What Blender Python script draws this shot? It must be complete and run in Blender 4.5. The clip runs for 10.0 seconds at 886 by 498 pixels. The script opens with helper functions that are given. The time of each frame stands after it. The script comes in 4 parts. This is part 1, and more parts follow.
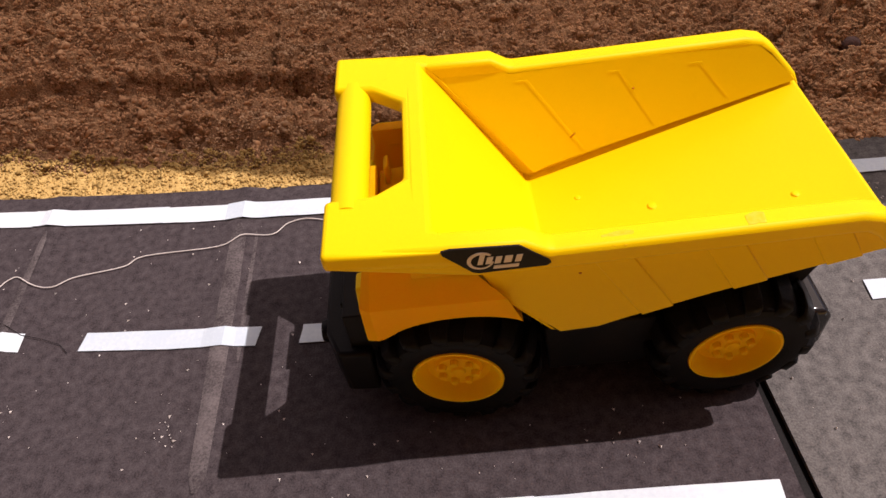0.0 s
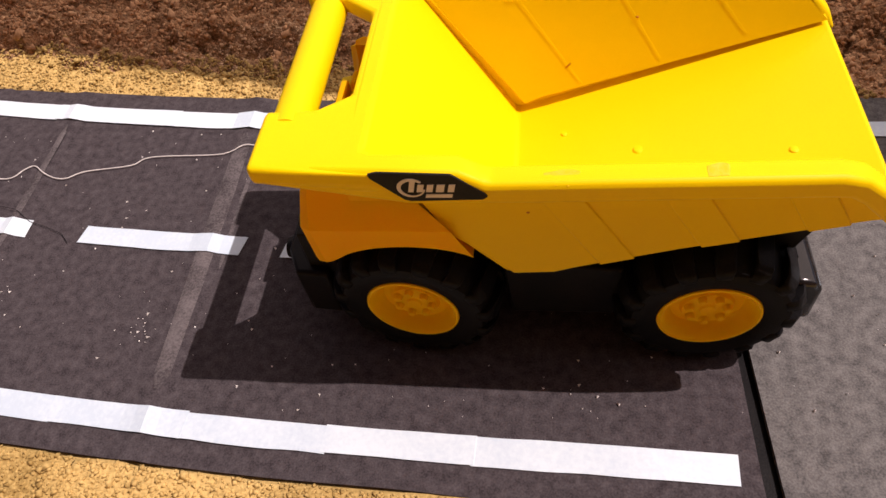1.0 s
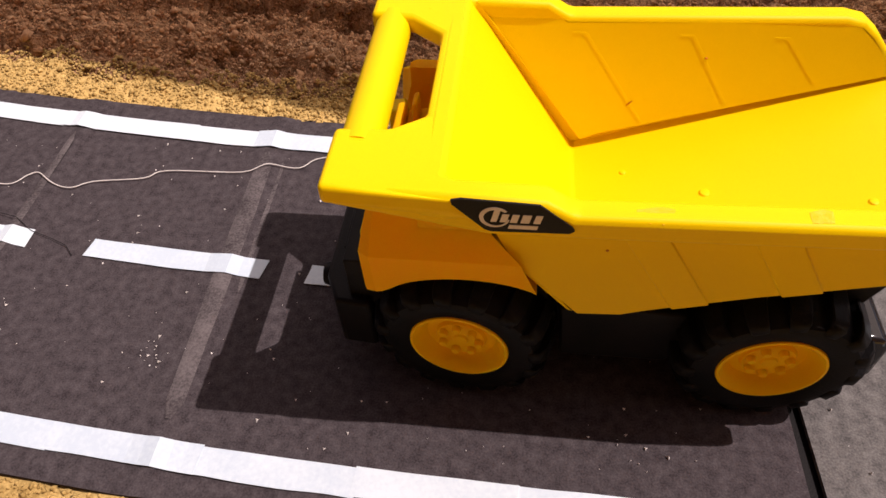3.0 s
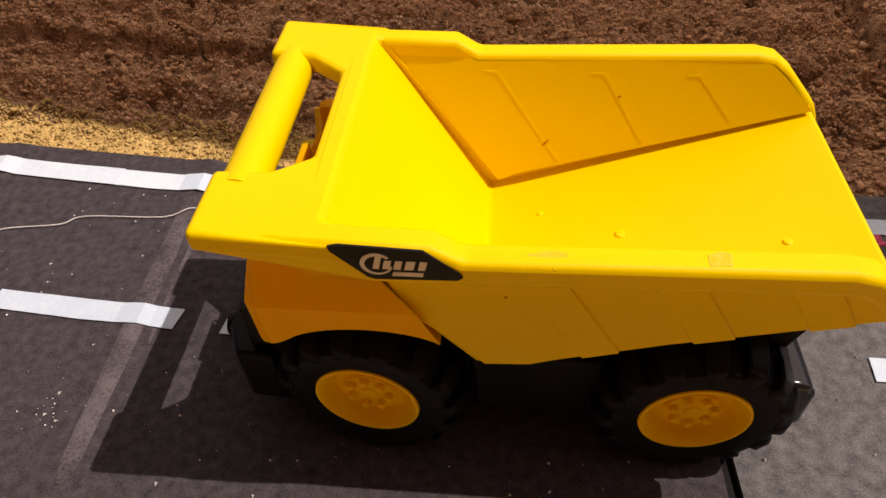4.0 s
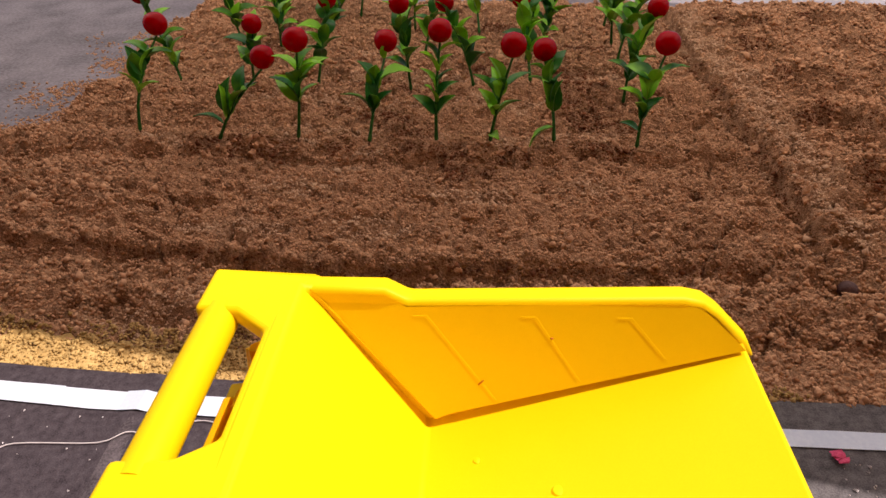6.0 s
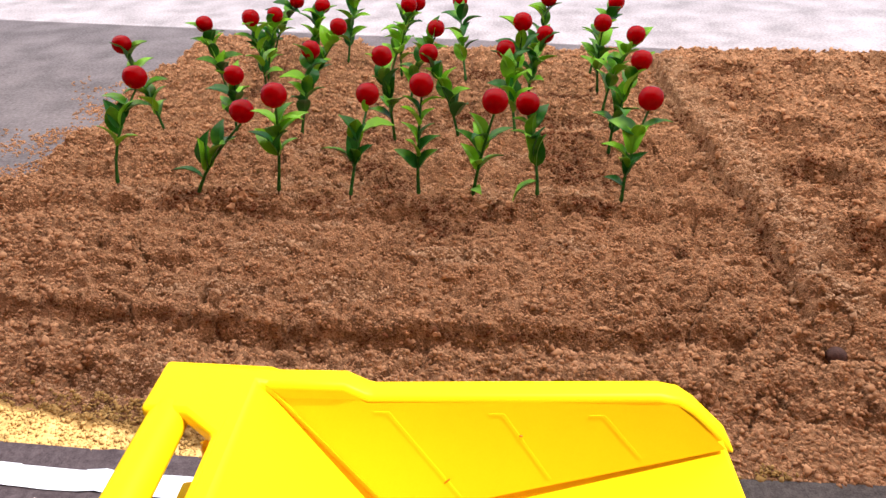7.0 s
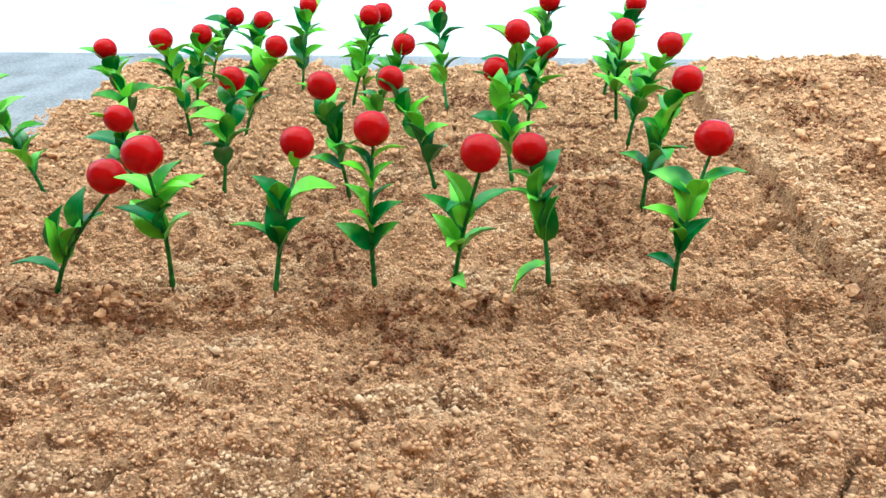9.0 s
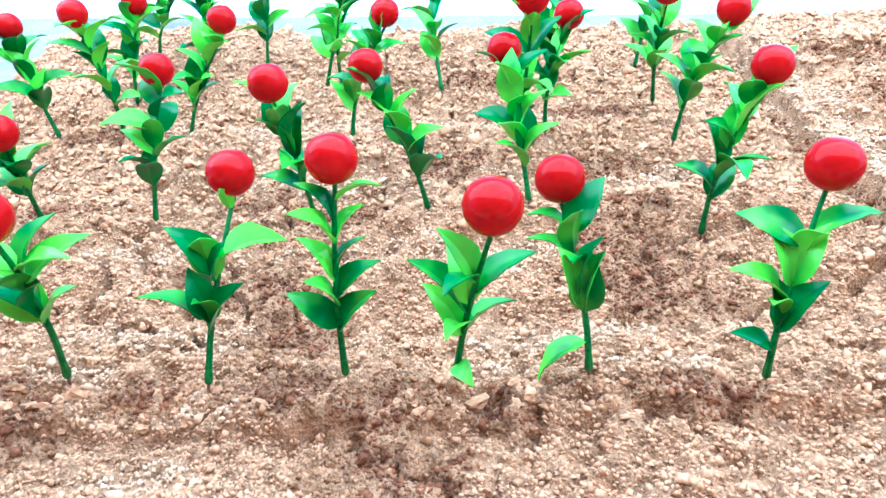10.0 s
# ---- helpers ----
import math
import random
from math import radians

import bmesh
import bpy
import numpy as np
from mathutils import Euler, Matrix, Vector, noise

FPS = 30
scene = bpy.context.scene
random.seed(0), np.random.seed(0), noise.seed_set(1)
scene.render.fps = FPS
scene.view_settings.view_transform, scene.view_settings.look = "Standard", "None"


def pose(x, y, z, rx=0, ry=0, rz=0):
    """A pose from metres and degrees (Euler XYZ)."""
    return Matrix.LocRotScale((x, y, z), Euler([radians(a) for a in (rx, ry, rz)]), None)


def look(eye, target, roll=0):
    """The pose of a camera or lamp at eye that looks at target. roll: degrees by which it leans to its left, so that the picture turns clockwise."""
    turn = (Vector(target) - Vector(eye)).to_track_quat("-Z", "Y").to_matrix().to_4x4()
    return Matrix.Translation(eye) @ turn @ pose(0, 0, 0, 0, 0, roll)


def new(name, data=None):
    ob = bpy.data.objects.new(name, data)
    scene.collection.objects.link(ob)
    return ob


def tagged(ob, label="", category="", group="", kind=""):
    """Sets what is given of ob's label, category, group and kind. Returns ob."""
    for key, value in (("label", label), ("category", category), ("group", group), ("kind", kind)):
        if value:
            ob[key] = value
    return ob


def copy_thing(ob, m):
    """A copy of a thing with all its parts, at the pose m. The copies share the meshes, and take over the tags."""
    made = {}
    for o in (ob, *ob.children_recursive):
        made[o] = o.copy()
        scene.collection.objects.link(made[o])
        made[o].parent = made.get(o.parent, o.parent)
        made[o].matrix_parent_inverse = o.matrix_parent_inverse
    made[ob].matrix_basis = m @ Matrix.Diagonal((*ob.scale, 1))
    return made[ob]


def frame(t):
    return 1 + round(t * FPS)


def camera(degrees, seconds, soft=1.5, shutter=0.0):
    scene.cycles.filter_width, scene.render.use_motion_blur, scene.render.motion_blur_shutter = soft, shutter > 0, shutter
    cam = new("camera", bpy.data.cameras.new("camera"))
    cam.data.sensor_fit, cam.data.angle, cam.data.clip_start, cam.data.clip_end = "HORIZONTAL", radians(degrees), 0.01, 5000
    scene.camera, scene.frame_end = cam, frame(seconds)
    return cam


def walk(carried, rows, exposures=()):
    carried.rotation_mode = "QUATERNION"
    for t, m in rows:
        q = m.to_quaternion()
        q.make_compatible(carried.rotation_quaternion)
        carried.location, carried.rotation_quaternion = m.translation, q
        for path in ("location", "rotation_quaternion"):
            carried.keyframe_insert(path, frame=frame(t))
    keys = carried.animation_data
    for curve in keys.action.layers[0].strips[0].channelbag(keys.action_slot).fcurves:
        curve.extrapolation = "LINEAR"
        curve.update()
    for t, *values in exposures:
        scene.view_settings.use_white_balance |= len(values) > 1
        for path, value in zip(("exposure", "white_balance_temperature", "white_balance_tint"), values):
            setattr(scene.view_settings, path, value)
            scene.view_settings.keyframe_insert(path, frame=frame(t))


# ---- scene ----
cam = camera(67.14, 10.0)
PATH = [
    (0, (-0.0925, -0.3462, 0.4943), (-0.1176, 0.3198, -0.2512), -7.33),
    (0.5, (-0.0793, -0.3449, 0.4787), (-0.1488, 0.2863, -0.2938), -5.81),
    (1, (-0.0128, -0.3346, 0.4690), (-0.1570, 0.2523, -0.3277), -10.47),
    (1.5, (-0.0237, -0.3393, 0.4606), (-0.1348, 0.2626, -0.3302), -3.73),
    (2, (-0.0881, -0.3404, 0.4555), (-0.2128, 0.2868, -0.3133), -4.32),
    (2.5, (-0.0873, -0.3347, 0.4586), (-0.1998, 0.2907, -0.3135), -3.92),
    (4, (-0.0280, -0.3052, 0.4367), (-0.1011, 0.3764, -0.2914), -2.07),
    (4.5, (-0.0182, -0.2871, 0.4383), (-0.0856, 0.4289, -0.2565), -1.85),
    (5, (-0.0048, -0.2732, 0.4459), (-0.0784, 0.4810, -0.2067), -2.57),
    (5.5, (0.0034, -0.2653, 0.4631), (-0.0599, 0.5244, -0.1471), -2.34),
    (6, (0.0079, -0.2496, 0.4796), (-0.0544, 0.5704, -0.0894), -2.10),
    (7.5, (0.0353, -0.1927, 0.5042), (-0.0083, 0.6552, -0.0243), -1.53),
    (8, (0.0399, -0.1605, 0.5056), (0.0100, 0.6894, -0.0205), -1.27),
    (8.5, (0.0422, -0.0510, 0.4693), (-0.0318, 0.8021, -0.0471), -4.44),
    (9, (0.0431, 0.1158, 0.4184), (-0.0125, 0.9717, -0.0957), -3.71),
    (9.5, (0.0649, 0.2242, 0.4150), (-0.0163, 1.0461, -0.1488), -4.71),
    (10, (0.0384, 0.3364, 0.3909), (-0.0196, 1.1509, -0.1864), -5.25),
]
EXPOSURE = [(0, 0.55, 6900, 31), (2.5, 0.58, 6900, 31), (4.0, 0.34, 7100, 28), (4.5, 0.20, 7200, 27), (5.2, 0.18, 7250, 27), (5.5, 0.38, 7100, 31), (6.0, 0.70, 6850, 33), (7.5, 2.02, 6250, 20), (8.5, 2.38, 5400, -1), (9.0, 2.48, 5000, -8), (9.5, 2.78, 4550, -7), (10, 3.22, 4060, -2)]
walk(cam, [(t, look(eye, target, roll)) for t, eye, target, roll in PATH], EXPOSURE)

# ---- light ----
SUN = Vector((0.131, 0.022, 0.221)).normalized()
world = bpy.data.worlds.new("world")
scene.world = world
world.use_nodes = True
sky = world.node_tree.nodes.new("ShaderNodeTexSky")
sky.sky_type, sky.sun_disc = "NISHITA", False
sky.air_density, sky.dust_density, sky.ozone_density = 0.7, 3.0, 0.3
sky.sun_elevation, sky.sun_rotation = math.asin(SUN.z), math.atan2(SUN.x, SUN.y)
world.node_tree.links.new(sky.outputs[0], world.node_tree.nodes["Background"].inputs[0])
world.node_tree.nodes["Background"].inputs[1].default_value = 0.045
sun = new("sun", bpy.data.lights.new("sun", "SUN"))
sun.data.energy, sun.data.angle, sun.data.color = 2.9, radians(0.4), (1.0, 0.96, 0.88)
sun.matrix_world = look(SUN * 5, (0, 0, 0))


# ---- materials ----
def material(name, low, high, rough=0.6, scale=40.0, fine=400.0, bump=0.1, size=0.002, metal=0.0, island=0.0, piece=0.0, spec=0.5, coat=0.0, detail=6.0, glow=0.0):
    """Two-scale mottled surface between two colours, with a fine relief."""
    m = bpy.data.materials.new(name)
    m.use_nodes = True
    n, link = m.node_tree.nodes, m.node_tree.links.new
    b = n["Principled BSDF"]
    b.inputs["Roughness"].default_value, b.inputs["Metallic"].default_value = rough, metal
    b.inputs["Specular IOR Level"].default_value, b.inputs["Coat Weight"].default_value = spec, coat
    if glow:
        # light that soaks through coloured plastic
        b.inputs["Subsurface Weight"].default_value, b.inputs["Subsurface Scale"].default_value = glow, 0.012
        b.inputs["Subsurface Radius"].default_value = (1.0, 0.32, 0.02)
    co = n.new("ShaderNodeTexCoord")
    big, small = n.new("ShaderNodeTexNoise"), n.new("ShaderNodeTexNoise")
    for node, s in ((big, scale), (small, fine)):
        node.inputs["Scale"].default_value, node.inputs["Detail"].default_value = s, detail
        link(co.outputs["Object"], node.inputs["Vector"])
    add = n.new("ShaderNodeMath")
    add.operation = "ADD"
    link(big.outputs["Fac"], add.inputs[0])
    link(small.outputs["Fac"], add.inputs[1])
    fac = n.new("ShaderNodeMapRange")
    fac.inputs["From Min"].default_value, fac.inputs["From Max"].default_value = 0.72, 1.28
    last = add.outputs[0]
    for amount, kind, out in ((island, "ShaderNodeNewGeometry", "Random Per Island"), (piece, "ShaderNodeObjectInfo", "Random")):
        if amount:
            src, mul = n.new(kind), n.new("ShaderNodeMath")
            mul.operation = "MULTIPLY_ADD"
            mul.inputs[1].default_value = amount
            link(src.outputs[out], mul.inputs[0])
            link(last, mul.inputs[2])
            off = n.new("ShaderNodeMath")
            off.inputs[1].default_value = -amount / 2
            link(mul.outputs[0], off.inputs[0])
            last = off.outputs[0]
    link(last, fac.inputs["Value"])
    mix = n.new("ShaderNodeMix")
    mix.data_type = "RGBA"
    mix.inputs["A"].default_value, mix.inputs["B"].default_value = (*low, 1), (*high, 1)
    link(fac.outputs["Result"], mix.inputs["Factor"])
    link(mix.outputs["Result"], b.inputs["Base Color"])
    if bump:
        bp = n.new("ShaderNodeBump")
        bp.inputs["Strength"].default_value, bp.inputs["Distance"].default_value = bump, size
        link(small.outputs["Fac"], bp.inputs["Height"])
        link(bp.outputs["Normal"], b.inputs["Normal"])
    return m


# base soil darker than its crumbs, so gaps between grains read as shade
SOIL = material("soil", (0.155, 0.077, 0.037), (0.57, 0.345, 0.185), 0.95, 60, 420, 1.0, 0.004, spec=0.1)
CRUMB = material("soil_crumb", (0.42, 0.232, 0.120), (0.74, 0.455, 0.248), 0.95, 95, 260, 0.2, 0.001, island=0.16, spec=0.1)
# dug soil tones that also carry painted shade of bank, ledge and hollows
DAMP_SHADE = material("damp_shade_soil_crumb", (0.085, 0.030, 0.013), (0.32, 0.135, 0.063), 0.9, 60, 300, 0.4, 0.001, island=0.15, spec=0.1)
MOIST_SHADE = material("moist_shade_soil_crumb", (0.13, 0.058, 0.025), (0.56, 0.31, 0.15), 0.9, 80, 300, 0.4, 0.001, island=0.25, spec=0.1)
PALE = material("dusty_soil_crumb", (0.48, 0.305, 0.175), (0.76, 0.54, 0.335), 0.95, 95, 260, 0.4, 0.001, island=0.13, spec=0.1)
SAND = material("pale_sand", (0.30, 0.195, 0.062), (0.64, 0.45, 0.17), 0.95, 12, 300, 0.4, 0.001, island=0.25, spec=0.1)
BOUNCE_PLASTER = material("warm_bounce_plaster", (0.30, 0.135, 0.05), (0.42, 0.20, 0.08), 0.9, 3, 60, 0.3, 0.002)
CONCRETE = material("concrete", (0.13, 0.133, 0.14), (0.31, 0.315, 0.33), 0.9, 9, 140, 0.4, 0.002)
FELT = material("bitumen_felt", (0.034, 0.029, 0.032), (0.084, 0.074, 0.079), 0.95, 120, 700, 0.2, 0.0008, spec=0.0, detail=9)
FELT_GREY = material("grey_bitumen_felt", (0.066, 0.065, 0.065), (0.175, 0.172, 0.167), 0.95, 110, 700, 0.2, 0.0008, spec=0.0, detail=9)
DUST = material("dusty_crease", (0.045, 0.039, 0.042), (0.140, 0.126, 0.128), 0.95, 30, 500, 0.4, 0.0006, spec=0.0)
TAPE = material("white_tape", (0.50, 0.62, 0.71), (0.62, 0.735, 0.795), 0.5, 18, 300, 0.15, 0.0005, piece=0.5)
YELLOW = material("yellow_plastic", (0.85, 0.598, 0.0), (0.88, 0.63, 0.0003), 0.45, 12, 900, 0.05, 0.0005, spec=0.08)
RIMS = material("rim_plastic", (0.88, 0.51, 0.0), (0.92, 0.55, 0.0005), 0.45, 12, 900, 0.05, 0.0005, spec=0.07, glow=0.3)
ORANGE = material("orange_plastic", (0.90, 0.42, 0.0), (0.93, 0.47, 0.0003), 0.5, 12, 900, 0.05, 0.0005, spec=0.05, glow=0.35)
BLACK = material("black_plastic", (0.004, 0.004, 0.005), (0.012, 0.011, 0.012), 0.42, 40, 900, 0.1, 0.0005, spec=0.08)
RUBBER = material("tyre_rubber", (0.003, 0.003, 0.0035), (0.010, 0.0095, 0.010), 0.42, 40, 700, 0.2, 0.0006, spec=0.06)
GLOSS = material("glossy_black_plastic", (0.004, 0.004, 0.005), (0.009, 0.009, 0.010), 0.14, 40, 900, 0.05, 0.0005, spec=0.5)
WORN = material("worn_plastic", (0.84, 0.53, 0.0), (0.90, 0.61, 0.06), 0.8, 300, 1500, 0.6, 0.0006, spec=0.1)
STICKER = material("black_sticker", (0.008, 0.008, 0.009), (0.014, 0.014, 0.015), 0.45, 40, 900, 0.0, spec=0.12)
PRINT = material("white_print", (0.62, 0.58, 0.54), (0.75, 0.72, 0.68), 0.5, 40, 900, 0.0)
LEAF = material("leaf_plastic", (0.013, 0.145, 0.018), (0.20, 0.60, 0.020), 0.30, 22, 30, 0.1, 0.0006, piece=0.9, spec=0.28, detail=2)
STEM = material("stem_plastic", (0.008, 0.075, 0.014), (0.04, 0.18, 0.03), 0.5, 60, 300, 0.2, 0.0006, spec=0.15)
BERRY = material("red_berry", (0.29, 0.0003, 0.0008), (0.40, 0.0006, 0.0016), 0.10, 30, 200, 0.02, 0.0006, spec=0.10)
STRING = material("white_string", (0.6, 0.58, 0.55), (0.8, 0.78, 0.75), 0.8, 200, 2000, 0.3)
CHIP = material("pale_chip", (0.5, 0.48, 0.45), (0.85, 0.83, 0.8), 0.7, 100, 900, 0.1, island=0.6)
PEBBLE = material("dark_pebble", (0.05, 0.022, 0.018), (0.13, 0.065, 0.05), 0.6, 90, 500, 0.3)
PINK = material("pink_scrap", (0.55, 0.03, 0.10), (0.75, 0.08, 0.2), 0.6, 90, 500, 0.2)
FILL_CANVAS = material("added_fill_canvas", (0.62, 0.56, 0.47), (0.74, 0.68, 0.58), 0.9, 5, 300, 0.2, 0.001, spec=0.1)
WOOD = material("grey_wood", (0.22, 0.17, 0.12), (0.36, 0.29, 0.21), 0.8, 8, 90, 0.3)


# fill light for the soil: sunlight soaks through the added awning's thin cloth
nodes, cloth = FILL_CANVAS.node_tree.nodes, FILL_CANVAS.node_tree.nodes.new("ShaderNodeBsdfTranslucent")
cloth.inputs["Color"].default_value = (0.95, 0.90, 0.83, 1)
soak = nodes.new("ShaderNodeMixShader")
soak.inputs[0].default_value = 0.92
FILL_CANVAS.node_tree.links.new(nodes["Principled BSDF"].outputs[0], soak.inputs[1])
FILL_CANVAS.node_tree.links.new(cloth.outputs[0], soak.inputs[2])
FILL_CANVAS.node_tree.links.new(soak.outputs[0], nodes["Material Output"].inputs["Surface"])


# ---- building helpers ----
def mesh_of(name, bm, mat, smooth=True):
    me = bpy.data.meshes.new(name)
    bmesh.ops.recalc_face_normals(bm, faces=bm.faces[:])
    bm.to_mesh(me)
    bm.free()
    me.materials.append(mat)
    if smooth:
        me.shade_smooth()
        me.set_sharp_from_angle(angle=radians(38 if smooth is True else smooth))
    return me


def part(name, bm, mat, parent=None, label="", bevel=0.0, smooth=True, segments=3):
    ob = new(name, mesh_of(name, bm, mat, smooth))
    ob.parent = parent
    if label:
        tagged(ob, label)
    if bevel:
        md = ob.modifiers.new("bevel", "BEVEL")
        md.width, md.segments, md.limit_method, md.angle_limit = bevel, segments, "ANGLE", radians(30)
        md.harden_normals = False
    return ob


def prism(bm, poly, axis, a, b):
    """A polygon swept along an axis from a to b. Plane order: y -> (x, z), z -> (x, y), x -> (y, z)."""
    put = {"y": lambda p, h: (p[0], h, p[1]), "z": lambda p, h: (p[0], p[1], h), "x": lambda p, h: (h, p[0], p[1])}[axis]
    lo = [bm.verts.new(put(p, a)) for p in poly]
    hi = [bm.verts.new(put(p, b)) for p in poly]
    bm.faces.new(lo)
    bm.faces.new(hi[::-1])
    for i in range(len(poly)):
        j = (i + 1) % len(poly)
        bm.faces.new((lo[i], hi[i], hi[j], lo[j]))


def box(bm, x0, x1, y0, y1, z0, z1):
    prism(bm, [(x0, y0), (x1, y0), (x1, y1), (x0, y1)], "z", z0, z1)


def revolve(bm, profile, n=48):
    """(radius, y) pairs turned about the y axis; ends at radius 0 are closed."""
    rings = []
    for r, y in profile:
        if r < 1e-6:
            rings.append([bm.verts.new((0, y, 0))])
        else:
            rings.append([bm.verts.new((r * math.cos(2 * math.pi * k / n), y, r * math.sin(2 * math.pi * k / n))) for k in range(n)])
    for a, b in zip(rings, rings[1:]):
        for k in range(n):
            q = (k + 1) % n
            if len(a) == 1:
                bm.faces.new((a[0], b[k], b[q]))
            elif len(b) == 1:
                bm.faces.new((a[k], b[0], a[q]))
            else:
                bm.faces.new((a[k], b[k], b[q], a[q]))


def tube(bm, pts, radii, n=8):
    """A round tapered tube along points, closed at both ends."""
    pts = [Vector(p) for p in pts]
    rings = []
    for i, p in enumerate(pts):
        d = (pts[min(i + 1, len(pts) - 1)] - pts[max(i - 1, 0)]).normalized()
        u = d.orthogonal().normalized() if i == 0 else (u - d * u.dot(d)).normalized()
        v = d.cross(u)
        rings.append([bm.verts.new(p + (u * math.cos(2 * math.pi * k / n) + v * math.sin(2 * math.pi * k / n)) * radii[i]) for k in range(n)])
    for a, b in zip(rings, rings[1:]):
        for k in range(n):
            bm.faces.new((a[k], a[(k + 1) % n], b[(k + 1) % n], b[k]))
    bm.faces.new(rings[0][::-1])
    bm.faces.new(rings[-1])


def smooth01(a, b, v):
    t = np.clip((v - a) / (b - a), 0, 1)
    return t * t * (3 - 2 * t)


LATTICE = np.random.RandomState(7).rand(256, 256)


def value_noise(x, y, size):
    """Smooth noise in -0.5 .. 0.5 with cells of the given size, for arrays."""
    u, v = np.asarray(x) / size + 37.3, np.asarray(y) / size + 91.7
    i, j = np.floor(u).astype(int), np.floor(v).astype(int)
    a, b = u - i, v - j
    a, b = a * a * (3 - 2 * a), b * b * (3 - 2 * b)
    g = lambda p, q: LATTICE[p % 256, q % 256]
    return (g(i, j) * (1 - a) + g(i + 1, j) * a) * (1 - b) + (g(i, j + 1) * (1 - a) + g(i + 1, j + 1) * a) * b - 0.5


def road_y(x):
    """The road's middle line: nearly straight, bending away at low x."""
    x = np.asarray(x, float)
    return -0.004 - 0.02 * x + 0.10 * np.minimum(0, x + 0.1) ** 2


def bell(v, c, w):
    return np.exp(-((v - c) / w) ** 2)


PITS = [(0.544, 0.54), (0.542, 0.715), (0.551, 0.887), (0.545, 1.066), (0.536, 1.207), (0.73, 0.56), (0.735, 0.72), (0.733, 0.875), (0.744, 1.049), (0.721, 1.226), (0.92, 0.70), (0.93, 0.88), (0.92, 1.06), (0.909, 1.26), (1.12, 0.9), (1.12, 1.15)]


HOLES = [(0.043, 0.660), (-0.424, 0.688), (-0.242, 0.828), (-0.376, 0.499), (-0.075, 0.556), (0.289, 0.552), (0.188, 0.816)]


def soil_z(x, y):
    """Height of the worked soil."""
    x, y = np.asarray(x, float), np.asarray(y, float)
    wob = 0.03 * value_noise(x, y * 0 + 3, 0.16) + 0.012 * value_noise(x, y * 0 + 9, 0.05)
    d = y - road_y(x) - 0.205
    far = 0.036 - 0.035 * np.clip(x, -0.7, 0.35)
    z = -0.004 + 0.012 * smooth01(0.0, 0.13, d) + 0.34 * (far - 0.004) * smooth01(0.178, 0.192, d + wob) + 0.66 * (far - 0.009) * smooth01(0.12, 0.46, d)
    z += 0.007 * bell(d + 2 * wob, 0.11, 0.02) - 0.006 * bell(d + wob, 0.075, 0.015) - 0.007 * bell(d + wob, 0.170, 0.008)
    bed = 1 - smooth01(0.36, 0.40, x)
    for row in (0.672, 0.89, 1.09, 1.27):
        z += bed * smooth01(0.6, 0.7, y) * (0.011 * bell(y + wob * 0.7, row, 0.026) - 0.014 * bell(y + wob, row + 0.09, 0.035))
    z -= bed * 0.010 * (1 - smooth01(0.645, 0.656, y + wob)) * smooth01(0.47, 0.63, y)
    cut = smooth01(0.36, 0.46, y) * (1 - smooth01(1.3, 1.4, y))
    xr = x + 0.4 * wob - 0.01 - 0.05 * np.clip(y - 1.0, 0, 1)
    z += cut * (0.005 * bell(xr, 0.418, 0.018) + 0.020 * smooth01(0.399, 0.404, xr + 0.012 * value_noise(x, y, 0.02)) - 0.006 * bell(xr, 0.390, 0.010))
    for px, py in PITS:
        r = np.hypot((x - px) * 0.8, y - py) + 0.02 * value_noise(x, y, 0.03)
        z += -0.046 * np.exp(-(r / 0.026) ** 2) + 0.014 * np.exp(-((r - 0.047) / 0.016) ** 2)
    for px, py in HOLES:
        z -= 0.018 * np.exp(-(np.hypot(x - px, y - py) / 0.007) ** 2)
    lumps = 0.5 + smooth01(0.0, 0.1, d)
    z += lumps * (0.010 * value_noise(x, y, 0.09) + 0.006 * value_noise(x, y, 0.034) + 0.008 * value_noise(x, y, 0.014) + 0.005 * value_noise(x, y, 0.007) + 0.0035 * value_noise(x + 3, y, 0.0043))
    z -= bed * 0.006 * bell(y, 0.685, 0.035)
    z -= (1 - smooth01(0.3, 0.40, x)) * smooth01(0.52, 0.66, y) * (0.004 + 0.021 * np.clip((0.25 - x) / 0.5, 0, 1) - 0.010 * np.clip((-0.2 - x) / 0.1, 0, 1))
    clods = bed * bell(y, 0.652, 0.032)
    z += clods * (0.026 * np.maximum(0, value_noise(x, y, 0.021)) - 0.018 * np.maximum(0, -value_noise(x + 5, y, 0.017) - 0.1))
    # raked streaks along the road
    z += 0.011 * value_noise(x * 0.16, y, 0.024) * (1 - smooth01(0.55, 0.66, y)) * smooth01(0.05, 0.12, d)
    # crumbling cracks between clods
    crack = np.exp(-(value_noise(x, y * 1.3, 0.036) / 0.035) ** 2) * smooth01(-0.15, 0.2, value_noise(x, y, 0.13))
    z -= 0.017 * crack * smooth01(0.02, 0.1, d)
    # under and before the road
    z = np.where(d < 0, np.minimum(z, -0.006) * 0 - 0.008, z)
    near = road_y(x) - 0.197 - y
    z = np.where(near > 0, -0.004 + 0.004 * value_noise(x, y, 0.06) + 0.003 * value_noise(x, y, 0.015), z)
    # outer edges run out on the slab
    left = -0.765 - 0.7 * (1 - smooth01(0.45, 0.78, y)) + wob
    fade = smooth01(-0.02, 0.06, x - left) * (1 - smooth01(0.0, 0.07, y - (1.55 - 0.10 * (x + 0.3)) + wob))
    fade *= 1 - smooth01(1.75, 1.85, x)
    return -0.035 + (z + 0.035) * fade


